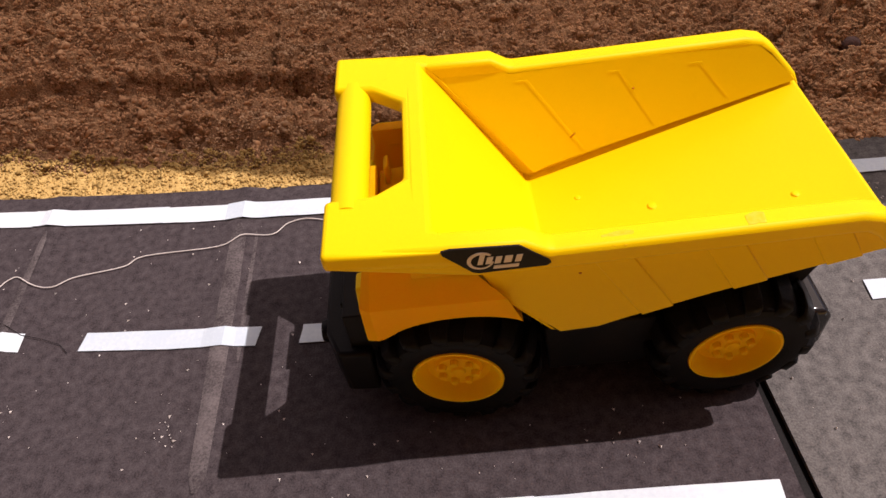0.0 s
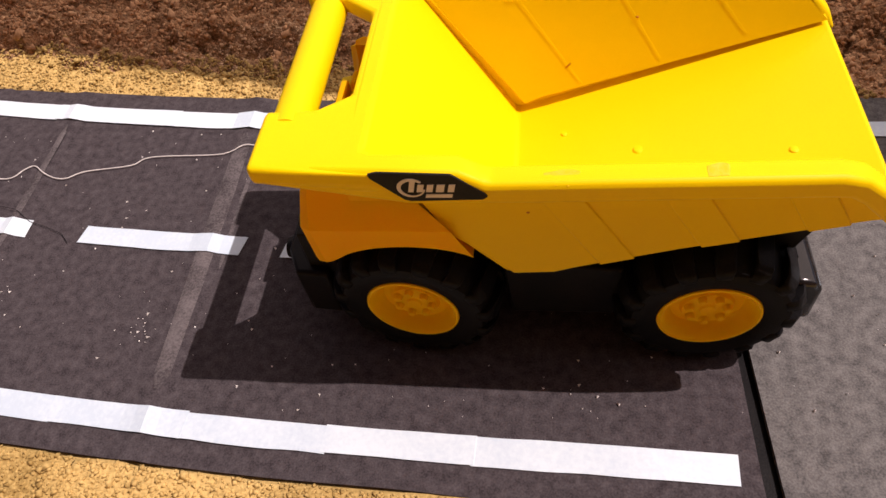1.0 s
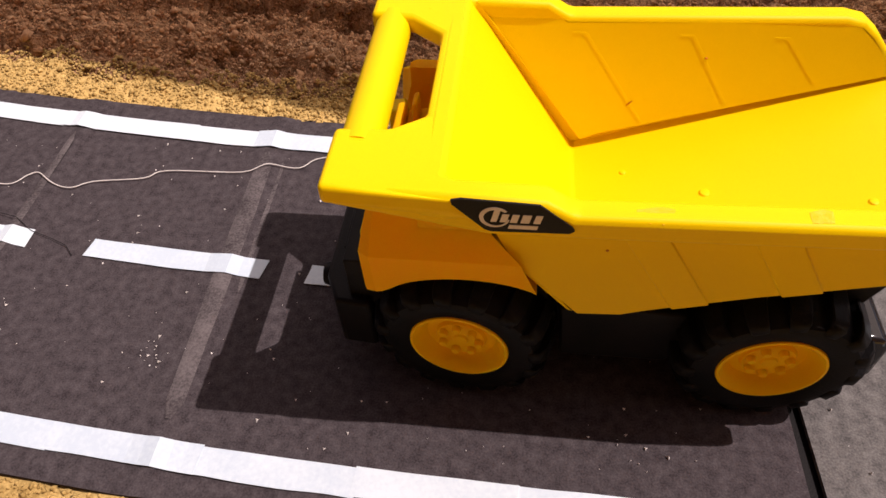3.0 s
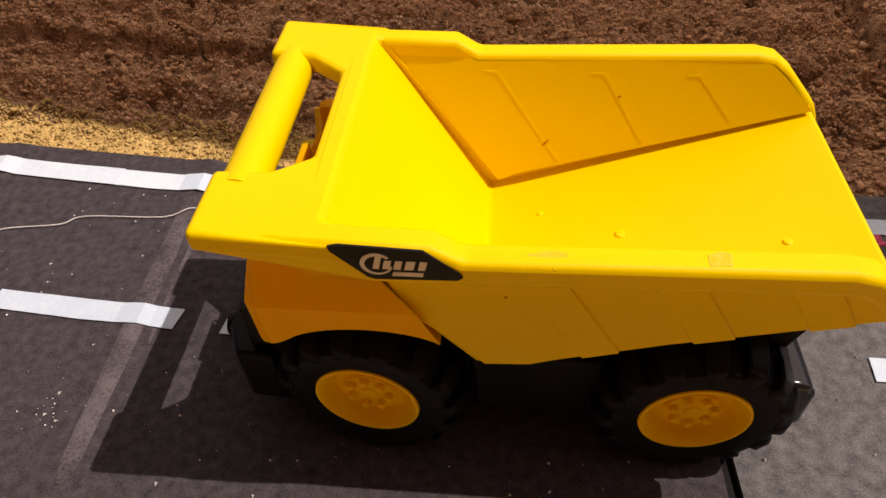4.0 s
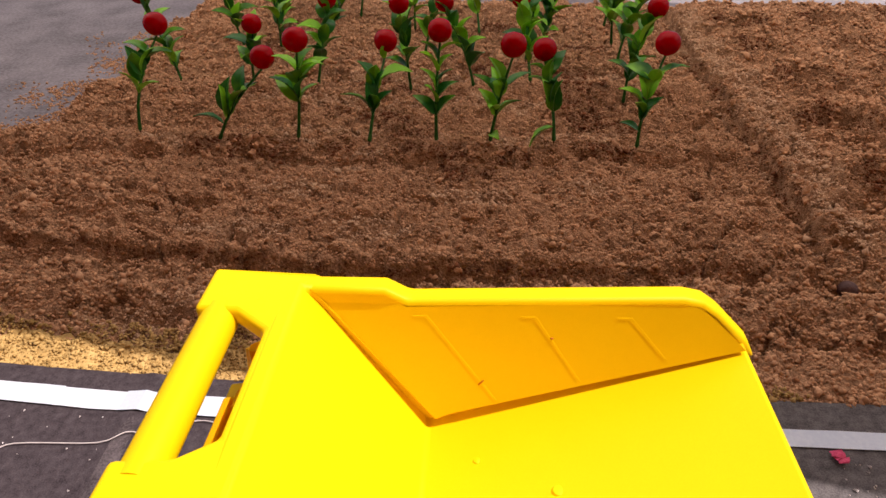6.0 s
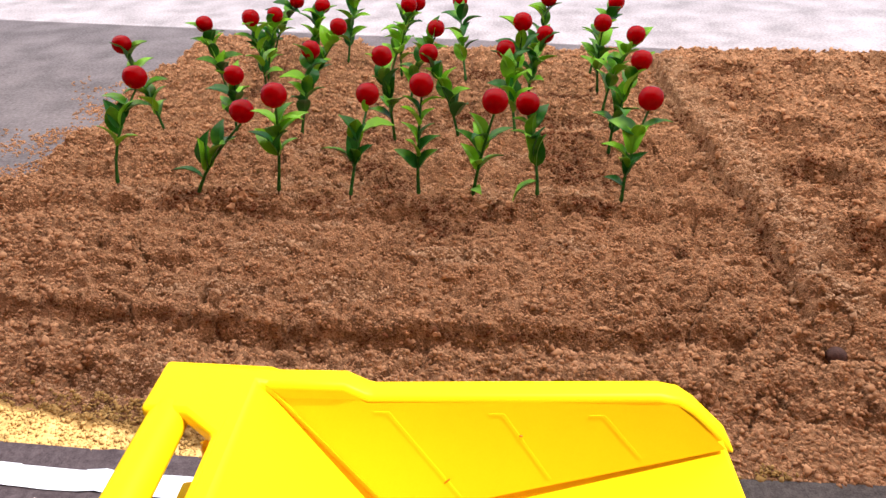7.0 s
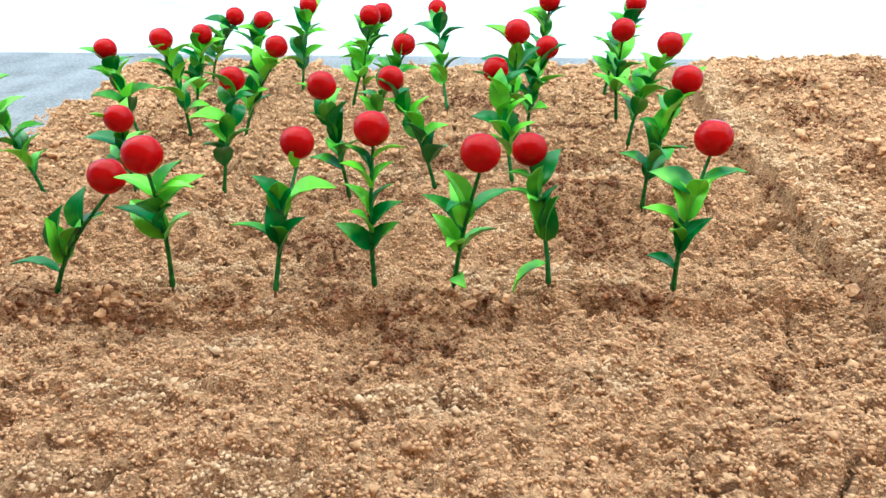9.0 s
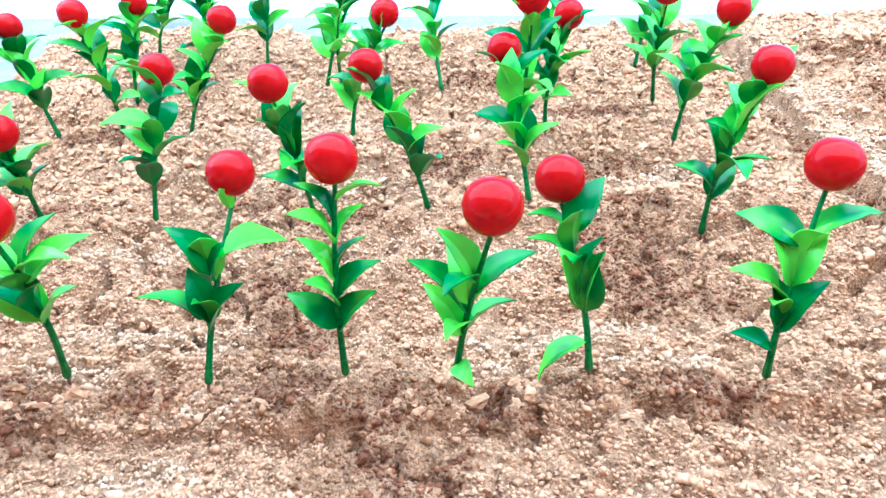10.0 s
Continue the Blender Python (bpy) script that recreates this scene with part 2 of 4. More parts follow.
# ---- ground ----
bm = bmesh.new()
prism(bm, [(-40, -40), (40, -40), (40, 40), (-40, 40)], "z", -0.30, -0.022)
tagged(part("ground", bm, CONCRETE, smooth=False), "pale grey concrete slab, sunlit beyond the soil bed", "pavement", kind="structure")

def grid_sheet(name, xs, ys, height, mat):
    X, Y = np.meshgrid(xs, ys)
    Z = height(X, Y)
    nx, ny = len(xs), len(ys)
    idx = np.arange(nx * ny).reshape(ny, nx)
    faces = np.stack([idx[:-1, :-1], idx[:-1, 1:], idx[1:, 1:], idx[1:, :-1]], -1).reshape(-1, 4)
    me = bpy.data.meshes.new(name)
    me.from_pydata(np.stack([X.ravel(), Y.ravel(), Z.ravel()], -1).tolist(), [], faces.tolist())
    me.materials.append(mat)
    me.shade_smooth()
    return new(name, me)


xs = np.concatenate([np.arange(-1.6, -0.85, 0.02), np.arange(-0.85, -0.5, 0.004), np.arange(-0.5, 0.5, 0.0023), np.arange(0.5, 0.8, 0.005), np.arange(0.8, 1.9, 0.015)])
ys = np.concatenate([np.arange(-0.15, 0.18, 0.03), np.arange(0.18, 0.38, 0.0034), np.arange(0.38, 0.96, 0.0023), np.arange(0.96, 1.75, 0.007)])
soil = tagged(grid_sheet("soil", xs, ys, soil_z, SOIL), "brown crumbly soil bed with furrows, planting rows and pits", "soil", kind="structure")


# sand runs on unseen to the wall, added to bounce warm light
ys = np.concatenate([np.arange(-1.18, -0.36, 0.02), np.arange(-0.36, -0.14, 0.005)])
tagged(grid_sheet("sand", np.arange(-1.44, 1.74, 0.01), ys, soil_z, SAND), "pale yellow sand beside the felt road", "sand", kind="structure")


def crumbs(name, spacing, seed, xr, yr, mat, label, keep=lambda x, y: x == x, big=0.06, raised=0.0, fill=0.99):
    """Loose grains packed over the soil: rounded eight-sided bits in one mesh."""
    rs = np.random.RandomState(seed)
    gx, gy = np.meshgrid(np.arange(xr[0], xr[1], spacing), np.arange(yr[0], yr[1], spacing))
    x = gx.ravel() + rs.uniform(-.5, .5, gx.size) * spacing
    y = gy.ravel() + rs.uniform(-.5, .5, gx.size) * spacing
    ok = keep(x, y) & (rs.rand(gx.size) < fill + (1.1 * value_noise(x, y, 0.011) + 0.5 * value_noise(x, y, 0.03)) * (fill < 1))
    x, y = x[ok], y[ok]
    n = len(x)
    s = spacing * rs.uniform(0.36, 0.86, n) * np.where(rs.rand(n) < big, rs.uniform(1.3, 2.2, n), 1)
    c = np.stack([x, y, np.maximum(soil_z(x, y), -0.0215) + s * rs.uniform(-0.4, 0.45, n) + raised], -1)
    a = rs.rand(n) * 2 * np.pi
    ax = np.stack([np.cos(a), np.sin(a), rs.uniform(-.5, .5, n)], -1)
    ay = np.stack([-np.sin(a), np.cos(a), rs.uniform(-.5, .5, n)], -1)
    az = np.stack([rs.uniform(-.5, .5, n), rs.uniform(-.5, .5, n), np.ones(n)], -1)
    arm = lambda d, lo, hi: d * (s * rs.uniform(lo, hi, n))[:, None]
    v = np.stack([c + arm(ax, .4, 1.6), c - arm(ax, .4, 1.6), c + arm(ay, .4, 1.5), c - arm(ay, .4, 1.5), c + arm(az, .4, 1.15), c - arm(az, .7, .8)], 1).reshape(-1, 3)
    f = np.array([(0, 2, 4), (2, 1, 4), (1, 3, 4), (3, 0, 4), (2, 0, 5), (1, 2, 5), (3, 1, 5), (0, 3, 5)])
    f = (f[None] + 6 * np.arange(n)[:, None, None]).reshape(-1, 3)
    me = bpy.data.meshes.new(name)
    me.from_pydata(v.tolist(), [], f.tolist())
    me.materials.append(mat)
    me.shade_smooth()
    return tagged(new(name, me), label, "soil crumbs", kind="stuff")


DAMP_SHADE_SPOTS = [(-0.395, 0.672, 0.05, 0.026), (-0.325, 0.662, 0.034, 0.026), (-0.035, 0.630, 0.038, 0.042), (-0.216, 0.680, 0.022, 0.012), (-0.108, 0.685, 0.03, 0.012), (-0.12, 0.672, 0.03, 0.010), (0.05, 0.660, 0.02, 0.012), (0.19, 0.660, 0.035, 0.014), (0.19, 0.80, 0.03, 0.05), (0.17, 0.90, 0.035, 0.03), (-0.12, 0.75, 0.03, 0.02), (-0.2, 0.97, 0.05, 0.02), (0.16, 1.0, 0.04, 0.02), (0.0, 1.02, 0.04, 0.02), (0.194, 1.142, 0.05, 0.025), (0.148, 0.838, 0.03, 0.018), (0.217, 0.779, 0.025, 0.018), (0.247, 1.309, 0.05, 0.03), (0.052, 1.272, 0.05, 0.025), (-0.439, 0.948, 0.045, 0.02), (-0.426, 1.112, 0.05, 0.025), (-0.398, 1.30, 0.05, 0.025), (-0.152, 0.803, 0.035, 0.02), (-0.108, 0.939, 0.04, 0.02)]
# holes and pits: the hollows' shade put into the crumb colour
DAMP_SHADE_SPOTS += [(px, py, 0.011, 0.010) for px, py in HOLES]
DAMP_SHADE_SPOTS += [(px, py, 0.044, 0.032) for px, py in PITS[:14]]


def damp_shade(x, y):
    """Where dug damp soil and painted shade at bank, ledge and hollows darken the crumbs."""
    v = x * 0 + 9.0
    for px, py, sx, sy in DAMP_SHADE_SPOTS:
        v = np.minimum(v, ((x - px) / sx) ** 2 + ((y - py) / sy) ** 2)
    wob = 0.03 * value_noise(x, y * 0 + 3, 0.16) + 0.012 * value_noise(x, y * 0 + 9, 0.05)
    # shade of the bank face and ledge undercut, painted as dark soil
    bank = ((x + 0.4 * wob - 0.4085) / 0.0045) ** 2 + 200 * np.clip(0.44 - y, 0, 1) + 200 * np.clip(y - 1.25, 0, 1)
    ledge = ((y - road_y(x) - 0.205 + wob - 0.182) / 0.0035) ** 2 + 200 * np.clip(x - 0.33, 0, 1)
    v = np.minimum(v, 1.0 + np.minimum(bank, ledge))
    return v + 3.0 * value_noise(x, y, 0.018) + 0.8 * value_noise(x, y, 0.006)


def sand_edge(x):
    """How far the sand reaches from the road's middle: none beside the truck's rear."""
    return 0.200 + 0.060 * (1 - smooth01(-0.22, 0.02, x))


def on_bed(x, y):
    return (y > road_y(x) + sand_edge(x) + 0.05 * value_noise(x, y, 0.05) + 0.03 * value_noise(x, y, 0.007)) & (x > -0.80 - 0.6 * (y < 0.6)) & (soil_z(x, y) > -0.025)


def near_zone(x, y):
    return (np.abs(x) < 0.47) & (y > 0.38) & (y < 0.93)


def rs_slab(x, y):
    """Thins out away from the bed."""
    return 9 * np.clip(-0.74 - x, 0, 1) + 2.2 * value_noise(x, y, 0.07) + 2.5 * value_noise(x, y, 0.006)


PALE_SPOTS = [(-0.336, 0.306, 0.07, 0.03), (-0.38, 0.30, 0.06, 0.025), (-0.306, 0.446, 0.08, 0.012), (-0.135, 0.446, 0.07, 0.012), (-0.036, 0.262, 0.06, 0.02), (-0.49, 0.69, 0.06, 0.025), (-0.29, 0.700, 0.03, 0.016), (-0.17, 0.665, 0.03, 0.016), (-0.243, 0.537, 0.05, 0.02), (-0.15, 0.45, 0.06, 0.02), (-0.19, 0.608, 0.03, 0.015), (0.0, 0.527, 0.05, 0.014), (0.16, 0.69, 0.06, 0.014), (0.03, 0.705, 0.06, 0.01), (0.16, 0.55, 0.04, 0.02), (-0.2, 0.745, 0.16, 0.014), (0.12, 0.74, 0.12, 0.014), (-0.28, 0.855, 0.14, 0.02), (0.04, 0.85, 0.12, 0.02), (-0.1, 1.0, 0.18, 0.02), (0.2, 0.98, 0.08, 0.025), (-0.2, 1.16, 0.2, 0.025), (0.15, 1.14, 0.12, 0.025)]


def pale(x, y):
    """Where the crust is dry and dusty: patches and the crest beside the furrow."""
    v = ((x - 0.437) / 0.034) ** 2 + 3 * np.clip(0.42 - y, 0, 1) / 0.05
    for px, py, sx, sy in PALE_SPOTS:
        v = np.minimum(v, ((x - px) / sx) ** 2 + ((y - py) / sy) ** 2)
    return v + 2.4 * value_noise(x, y, 0.02) + 1.6 * value_noise(x, y, 0.0035) < 0.9


not_damp_shade = lambda x, y: on_bed(x, y) & (damp_shade(x, y) > 2.2)
dry = lambda x, y: not_damp_shade(x, y) & ~pale(x, y)
crumbs("soil_crumbs", 0.0031, 3, (-0.47, 0.47), (0.38, 0.93), CRUMB, "loose brown soil crumbs packed over the bed", lambda x, y: dry(x, y) & near_zone(x, y))
crumbs("soil_crumbs", 0.0042, 4, (-0.95, 0.85), (0.18, 0.93), CRUMB, "loose brown soil crumbs round the planting rows", lambda x, y: dry(x, y) & ~near_zone(x, y))
crumbs("soil_crumbs", 0.0058, 5, (-0.85, 1.35), (0.93, 1.62), CRUMB, "loose brown soil crumbs on the far bed", dry)
crumbs("dusty_crumbs", 0.0033, 11, (-0.6, 0.6), (0.22, 1.3), PALE, "pale dusty crust of soil crumbs", lambda x, y: not_damp_shade(x, y) & pale(x, y))
crumbs("damp_shade_crumbs", 0.0034, 6, (-0.5, 1.0), (0.34, 1.3), DAMP_SHADE, "darker crumbs: dug moist soil, plus painted shade in hollows, bank and ledge", lambda x, y: (damp_shade(x, y) <= 1.2) & on_bed(x, y), 0.10)
crumbs("moist_shade_crumbs", 0.0034, 8, (-0.6, 1.1), (0.34, 1.3), MOIST_SHADE, "half-dry brown crumbs round dug spots and in the painted shade lines", lambda x, y: (damp_shade(x, y) > 1.2) & (damp_shade(x, y) <= 2.2) & on_bed(x, y), 0.08)
crumbs("spilled_soil", 0.0042, 9, (-1.5, -0.70), (0.55, 1.5), CRUMB, "soil crumbs spilled over the slab beside the bed", lambda x, y: (soil_z(x, y) <= -0.02) & (rs_slab(x, y) < 1), 0.0)
crumbs("sand_grains", 0.0032, 10, (-0.95, 0.85), (0.16, 0.33), SAND, "pale sand grains along the road edge", lambda x, y: (y > road_y(x) + 0.207) & ~on_bed(x, y), fill=1.0, raised=0.0022)
crumbs("sand_grains", 0.0032, 7, (-0.85, 0.15), (-0.36, -0.17), SAND, "loose tan sand grains beside the road", lambda x, y: y < road_y(x) - 0.199, fill=1.0)


def clods(name, places, seed, mat, label):
    """Knobbly lumps of soil, half sunk, at (x, y, spread x, spread y, number, smallest, largest)."""
    rs = random.Random(seed)
    ball = bmesh.new()
    bmesh.ops.create_icosphere(ball, subdivisions=2, radius=1.0)
    unit, tris = [v.co.copy() for v in ball.verts], [[v.index for v in f.verts] for f in ball.faces]
    ball.free()
    verts, faces = [], []
    for px, py, sx, sy, count, small, large in places:
        for _ in range(count):
            x, y = px + rs.uniform(-sx, sx), py + rs.uniform(-sy, sy)
            r = 0.75 * (small + (large - small) * rs.random() ** 2.5)
            at, turn = Vector((x, y, float(soil_z(x, y)) + r * rs.uniform(-0.45, 0.1))), Euler([rs.uniform(0, 6.3) for _ in range(3)]).to_matrix()
            size, first, off = Vector((rs.uniform(.8, 1.3), rs.uniform(.8, 1.2), rs.uniform(.6, .9))), len(verts), Vector((len(verts), 0, 0))
            for u in unit:
                k = r * (1 + 0.6 * noise.noise(u * 1.6 + off) + 0.6 * noise.noise(u * 3.7 + off))
                verts.append(at + turn @ Vector((u.x * size.x, u.y * size.y, u.z * size.z)) * k)
            faces += [[first + i for i in f] for f in tris]
    me = bpy.data.meshes.new(name)
    me.from_pydata(verts, [], faces)
    me.materials.append(mat)
    return tagged(new(name, me), label, "soil clods", kind="stuff")


rows_of_clods = [(-0.36, 0.662, 0.09, 0.022, 46, 0.003, 0.010), (-0.17, 0.668, 0.05, 0.02, 24, 0.003, 0.008), (0.02, 0.668, 0.05, 0.018, 26, 0.003, 0.010), (0.19, 0.665, 0.07, 0.018, 18, 0.003, 0.008), (-0.5, 0.68, 0.05, 0.02, 18, 0.003, 0.008)]
rows_of_clods += [(-0.35 + 0.2 * k, 0.89, 0.1, 0.03, 14, 0.003, 0.008) for k in range(4)] + [(-0.35 + 0.2 * k, 1.09, 0.1, 0.03, 12, 0.003, 0.008) for k in range(4)]
rows_of_clods += [(px + 0.02, py + 0.035, 0.05, 0.016, 12, 0.004, 0.010) for px, py in PITS[:13]]
clods("soil_clods", rows_of_clods, 31, CRUMB, "knobbly clods of dry soil along the planting rows and pits")
clods("soil_clods", [(0.0, 0.40, 0.42, 0.02, 50, 0.003, 0.007), (0.20, 0.30, 0.22, 0.05, 40, 0.003, 0.008), (0.415, 0.75, 0.012, 0.35, 60, 0.003, 0.008)], 32, CRUMB, "small clods of soil on the ledge and furrow bank")
clods("soil_clods", [(-0.345, 0.668, 0.05, 0.02, 22, 0.003, 0.009), (-0.035, 0.636, 0.03, 0.028, 20, 0.002, 0.007)], 33, MOIST_SHADE, "darker moist clods of freshly dug soil")

# the strip of pale sand between the soil and the road
bm = bmesh.new()
rows = []
for i in range(201):
    x = -0.95 + 0.98 * i / 200
    wide = max(0.199, float(sand_edge(x)) - 0.003 + 0.03 * float(value_noise(x, 0.4, 0.05)) + 0.02 * float(value_noise(x, 2.4, 0.013)))
    row = []
    for j in range(15):
        y = float(road_y(x)) + 0.198 + (wide - 0.198) * j / 14
        row.append(bm.verts.new((x, y, float(soil_z(x, y)) + 0.0022 - 0.005 * (j == 14) + 0.002 * float(value_noise(x, y, 0.006)))))
    rows.append(row)
for a, b in zip(rows, rows[1:]):
    for j in range(14):
        bm.faces.new((a[j], b[j], b[j + 1], a[j + 1]))
tagged(part("sand", bm, SAND), "strip of pale yellow sand along the road", "sand", kind="structure")


# ---- road ----
def road_sheet(name, x0, x1, tilt, start, mat, label):
    """A strip of felt with thickness, creases and slightly wavy edges."""
    bm = bmesh.new()
    nx, ny = int((x1 - x0) / 0.012), 34
    top, low = [], []
    for i in range(nx + 1):
        for j in range(ny + 1):
            v = j / ny
            w = -0.197 + 0.404 * v
            x = x0 + (x1 - x0) * i / nx
            x += tilt * w * (1 if i == nx else 0) + start * w * (1 if i == 0 else 0)
            edge = abs(2 * v - 1) ** 8
            y = float(road_y(x)) + w + edge * 0.004 * float(value_noise(x, v, 0.09))
            z = 0.0006 * float(value_noise(x, y, 0.08)) + edge * 0.004 * float(value_noise(x, v * 5, 0.12))
            z += 0.0035 * float(bell(x, -0.532 - 0.02 * w, 0.007) + bell(x, -0.318 - 0.02 * w, 0.010))
            top.append(bm.verts.new((x, y, z)))
            low.append(bm.verts.new((x, y, z - 0.004)))
    k = lambda i, j: i * (ny + 1) + j
    for i in range(nx):
        for j in range(ny):
            bm.faces.new((top[k(i, j)], top[k(i + 1, j)], top[k(i + 1, j + 1)], top[k(i, j + 1)]))
            bm.faces.new((low[k(i, j)], low[k(i, j + 1)], low[k(i + 1, j + 1)], low[k(i + 1, j)]))
    for j in range(ny):
        for i in (0, nx):
            bm.faces.new((top[k(i, j)], top[k(i, j + 1)], low[k(i, j + 1)], low[k(i, j)]))
    for i in range(nx):
        for j in (0, ny):
            bm.faces.new((top[k(i, j)], top[k(i + 1, j)], low[k(i + 1, j)], low[k(i, j)]))
    return tagged(part(name, bm, mat), label, "toy road", kind="structure")


road_sheet("road", -1.9, 0.132, -0.02, 0.0, FELT, "dark grey bitumen felt toy road with creases, lying on sand")
road_sheet("road", 0.1395, 2.0, 0.0, -0.045, FELT_GREY, "lighter grey bitumen felt toy road sheet, butted to the next")


# black strip added under the joint, so the open gap reads dark
bm = bmesh.new()
box(bm, 0.110, 0.175, -0.19, 0.19, -0.0078, -0.0056)
tagged(part("joint_dark_strip", bm, RUBBER, smooth=False), "added black strip darkening the open gap between the felt sheets", "underlay", kind="structure")


def tape(x0, x1, off, width, ragged, seed, parent):
    """One strip of white tape along the road with rough-cut ends."""
    rs = random.Random(seed)
    bm = bmesh.new()
    n = max(4, int((x1 - x0) / 0.01))
    rows = []
    for i in range(n + 1):
        x = x0 + (x1 - x0) * i / n
        row = []
        for h, z in ((0.5, 0), (0.5, 1), (-0.5, 1), (-0.5, 0)):
            e = rs.uniform(-ragged, ragged) if i in (0, n) else 0
            xx = x + e + (1.5 * ragged * h if i in (0, n) else 0)
            w = width * h + 0.0012 * float(value_noise(x, h + seed, 0.03))
            zz = 0.0035 * float(bell(xx, -0.532 - 0.02 * off, 0.007) + bell(xx, -0.318 - 0.02 * off, 0.010)) + 0.0006 * float(value_noise(xx, float(road_y(x)) + off, 0.08))
            row.append(bm.verts.new((xx, float(road_y(x)) + off + w, zz + 0.0009 + 0.0007 * z + 0.0004 * (seed % 2))))
        rows.append(row)
    for a, b in zip(rows, rows[1:]):
        for q in range(4):
            bm.faces.new((a[q], b[q], b[(q + 1) % 4], a[(q + 1) % 4]))
    bm.faces.new(rows[0])
    bm.faces.new(rows[-1][::-1])
    return part("tape_strip", bm, TAPE, parent, smooth=False)


def marking(label, pieces):
    root = tagged(new("road_marking"), label, "road marking", group="white tape road markings")
    for k, p in enumerate(pieces):
        tape(*p, 2 * int(1000 * abs(p[0])) + k % 2, root)
    return root


for k, (a, b) in enumerate([(-1.15, -0.985), (-0.92, -0.75), (-0.69, -0.512), (-0.451, -0.284), (-0.243, -0.06), (0.262, 0.42), (0.49, 0.66)]):
    marking("short white tape dash on the middle of the felt road", [(a, b, 0.006, 0.0205, 0.0016)])
cuts = [-1.35, -1.1, -0.86, -0.60, -0.47, -0.40, -0.285, -0.17, -0.06, 0.118]
marking("long white tape line along the road edge, in overlapping lengths", [(a, b + 0.003, -0.166 + 0.0006 * (k % 2), 0.0215, 0.0006) for k, (a, b) in enumerate(zip(cuts, cuts[1:]))])
marking("white tape line along the road edge on the next sheet", [(0.25, 0.47, -0.166, 0.0215, 0.001), (0.474, 0.8, -0.166, 0.0215, 0.001)])
cuts = [-1.35, -1.05, -0.80, -0.56, -0.41, -0.34, -0.18, 0.02]
marking("long white tape line beside the soil, in overlapping lengths", [(a, b + 0.003, 0.170 + 0.0006 * (k % 2), 0.0235, 0.0006) for k, (a, b) in enumerate(zip(cuts, cuts[1:]))])
marking("white tape line beside the soil on the next sheet", [(0.20, 0.50, 0.162, 0.019, 0.001), (0.504, 0.9, 0.162, 0.019, 0.001)])

# worn dusty bands along the creases of the felt
for x0, wide, lo, hi in ((-0.534, 0.009, -0.13, 0.150), (-0.318, 0.016, -0.140, 0.150), (-0.300, 0.004, -0.02, 0.14)):
    bm = bmesh.new()
    rows = []
    for i in range(41):
        w = lo + (hi - lo) * i / 40
        half = wide * 0.5 * (0.8 + 0.5 * (0.5 + float(value_noise(w, x0, 0.06)))) * min(1, 14 * min(i, 40 - i) / 40 + 0.3)
        row = []
        for c in (-1, -0.4, 0.4, 1):
            x = x0 - 0.02 * w + c * half
            y = float(road_y(x)) + w
            z = 0.0006 * float(value_noise(x, y, 0.08)) + 0.0035 * float(bell(x, -0.532 - 0.02 * w, 0.007) + bell(x, -0.318 - 0.02 * w, 0.010))
            row.append(bm.verts.new((x, y, z + 0.0003)))
        rows.append(row)
    for a, b in zip(rows, rows[1:]):
        for c in range(3):
            bm.faces.new((a[c], a[c + 1], b[c + 1], b[c]))
    tagged(part("road_crease", bm, DUST), "pale dusty crease worn across the felt road", "road crease", kind="structure")

# ---- unseen terracotta wall added to block sky and bounce warm light ----
bm = bmesh.new()
box(bm, -7, 7, -1.4, -1.2, -0.022, 4.6)
tagged(part("sky_block_wall", bm, BOUNCE_PLASTER, smooth=False), "added unseen wall behind the road, blocking sky, bouncing warm light", "wall", kind="structure")

# ---- unseen awning added to shade the bed, with fill light through its cloth ----
awning = tagged(new("awning"), "added unseen awning on posts, shading the bed, translucent for fill light", "awning")
H = 1.15
dx, dy = SUN.x / SUN.z * H, SUN.y / SUN.z * H
near_y, far_y = (lambda x: 0.168 - 0.215 * x), (lambda x: 1.77 - 0.215 * x)
bm = bmesh.new()
lo = [bm.verts.new((x + dx, f(x) + dy, H)) for x, f in ((-4.5, near_y), (2.0, near_y), (2.0, far_y), (-4.5, far_y))]
bm.faces.new(lo)
part("fill_canvas_sheet", bm, FILL_CANVAS, awning, smooth=False)
for x, f, s in ((-4.4, near_y, 0.1), (1.9, near_y, 0.1), (1.9, far_y, -0.1), (-4.4, far_y, -0.1)):
    bm = bmesh.new()
    box(bm, x + dx - 0.04, x + dx + 0.04, f(x) + dy + s - 0.04, f(x) + dy + s + 0.04, -0.022, H - 0.003)
    part("post", bm, WOOD, awning)


# ---- toy dump truck ----
truck = tagged(new("toy_dump_truck"), "yellow plastic toy dump truck with black tyres on felt road", "toy truck")

# bed: side walls, rims, sloping front wall, rising floor and the front canopy, one moulded piece
RIM = [(-0.168, 0.2194), (-0.100, 0.2165), (-0.056, 0.2155), (-0.041, 0.2065), (0.134, 0.2105), (0.147, 0.2075), (0.158, 0.199), (0.181, 0.174), (0.188, 0.160), (0.173, 0.166), (0.150, 0.188), (0.142, 0.1930), (0.130, 0.1935), (-0.020, 0.1893), (-0.085, 0.1890), (-0.168, 0.2065)]
WALL = [(-0.110, 0.2145), (-0.058, 0.2118), (-0.043, 0.2028), (0.133, 0.2070), (0.1445, 0.2040), (0.1545, 0.196), (0.176, 0.1725), (0.180, 0.1660), (0.165, 0.1635), (0.0694, 0.1365), (0.0116, 0.1172), (-0.004, 0.1110), (-0.0295, 0.1092), (-0.0545, 0.137), (-0.110, 0.185)]
bm = bmesh.new()
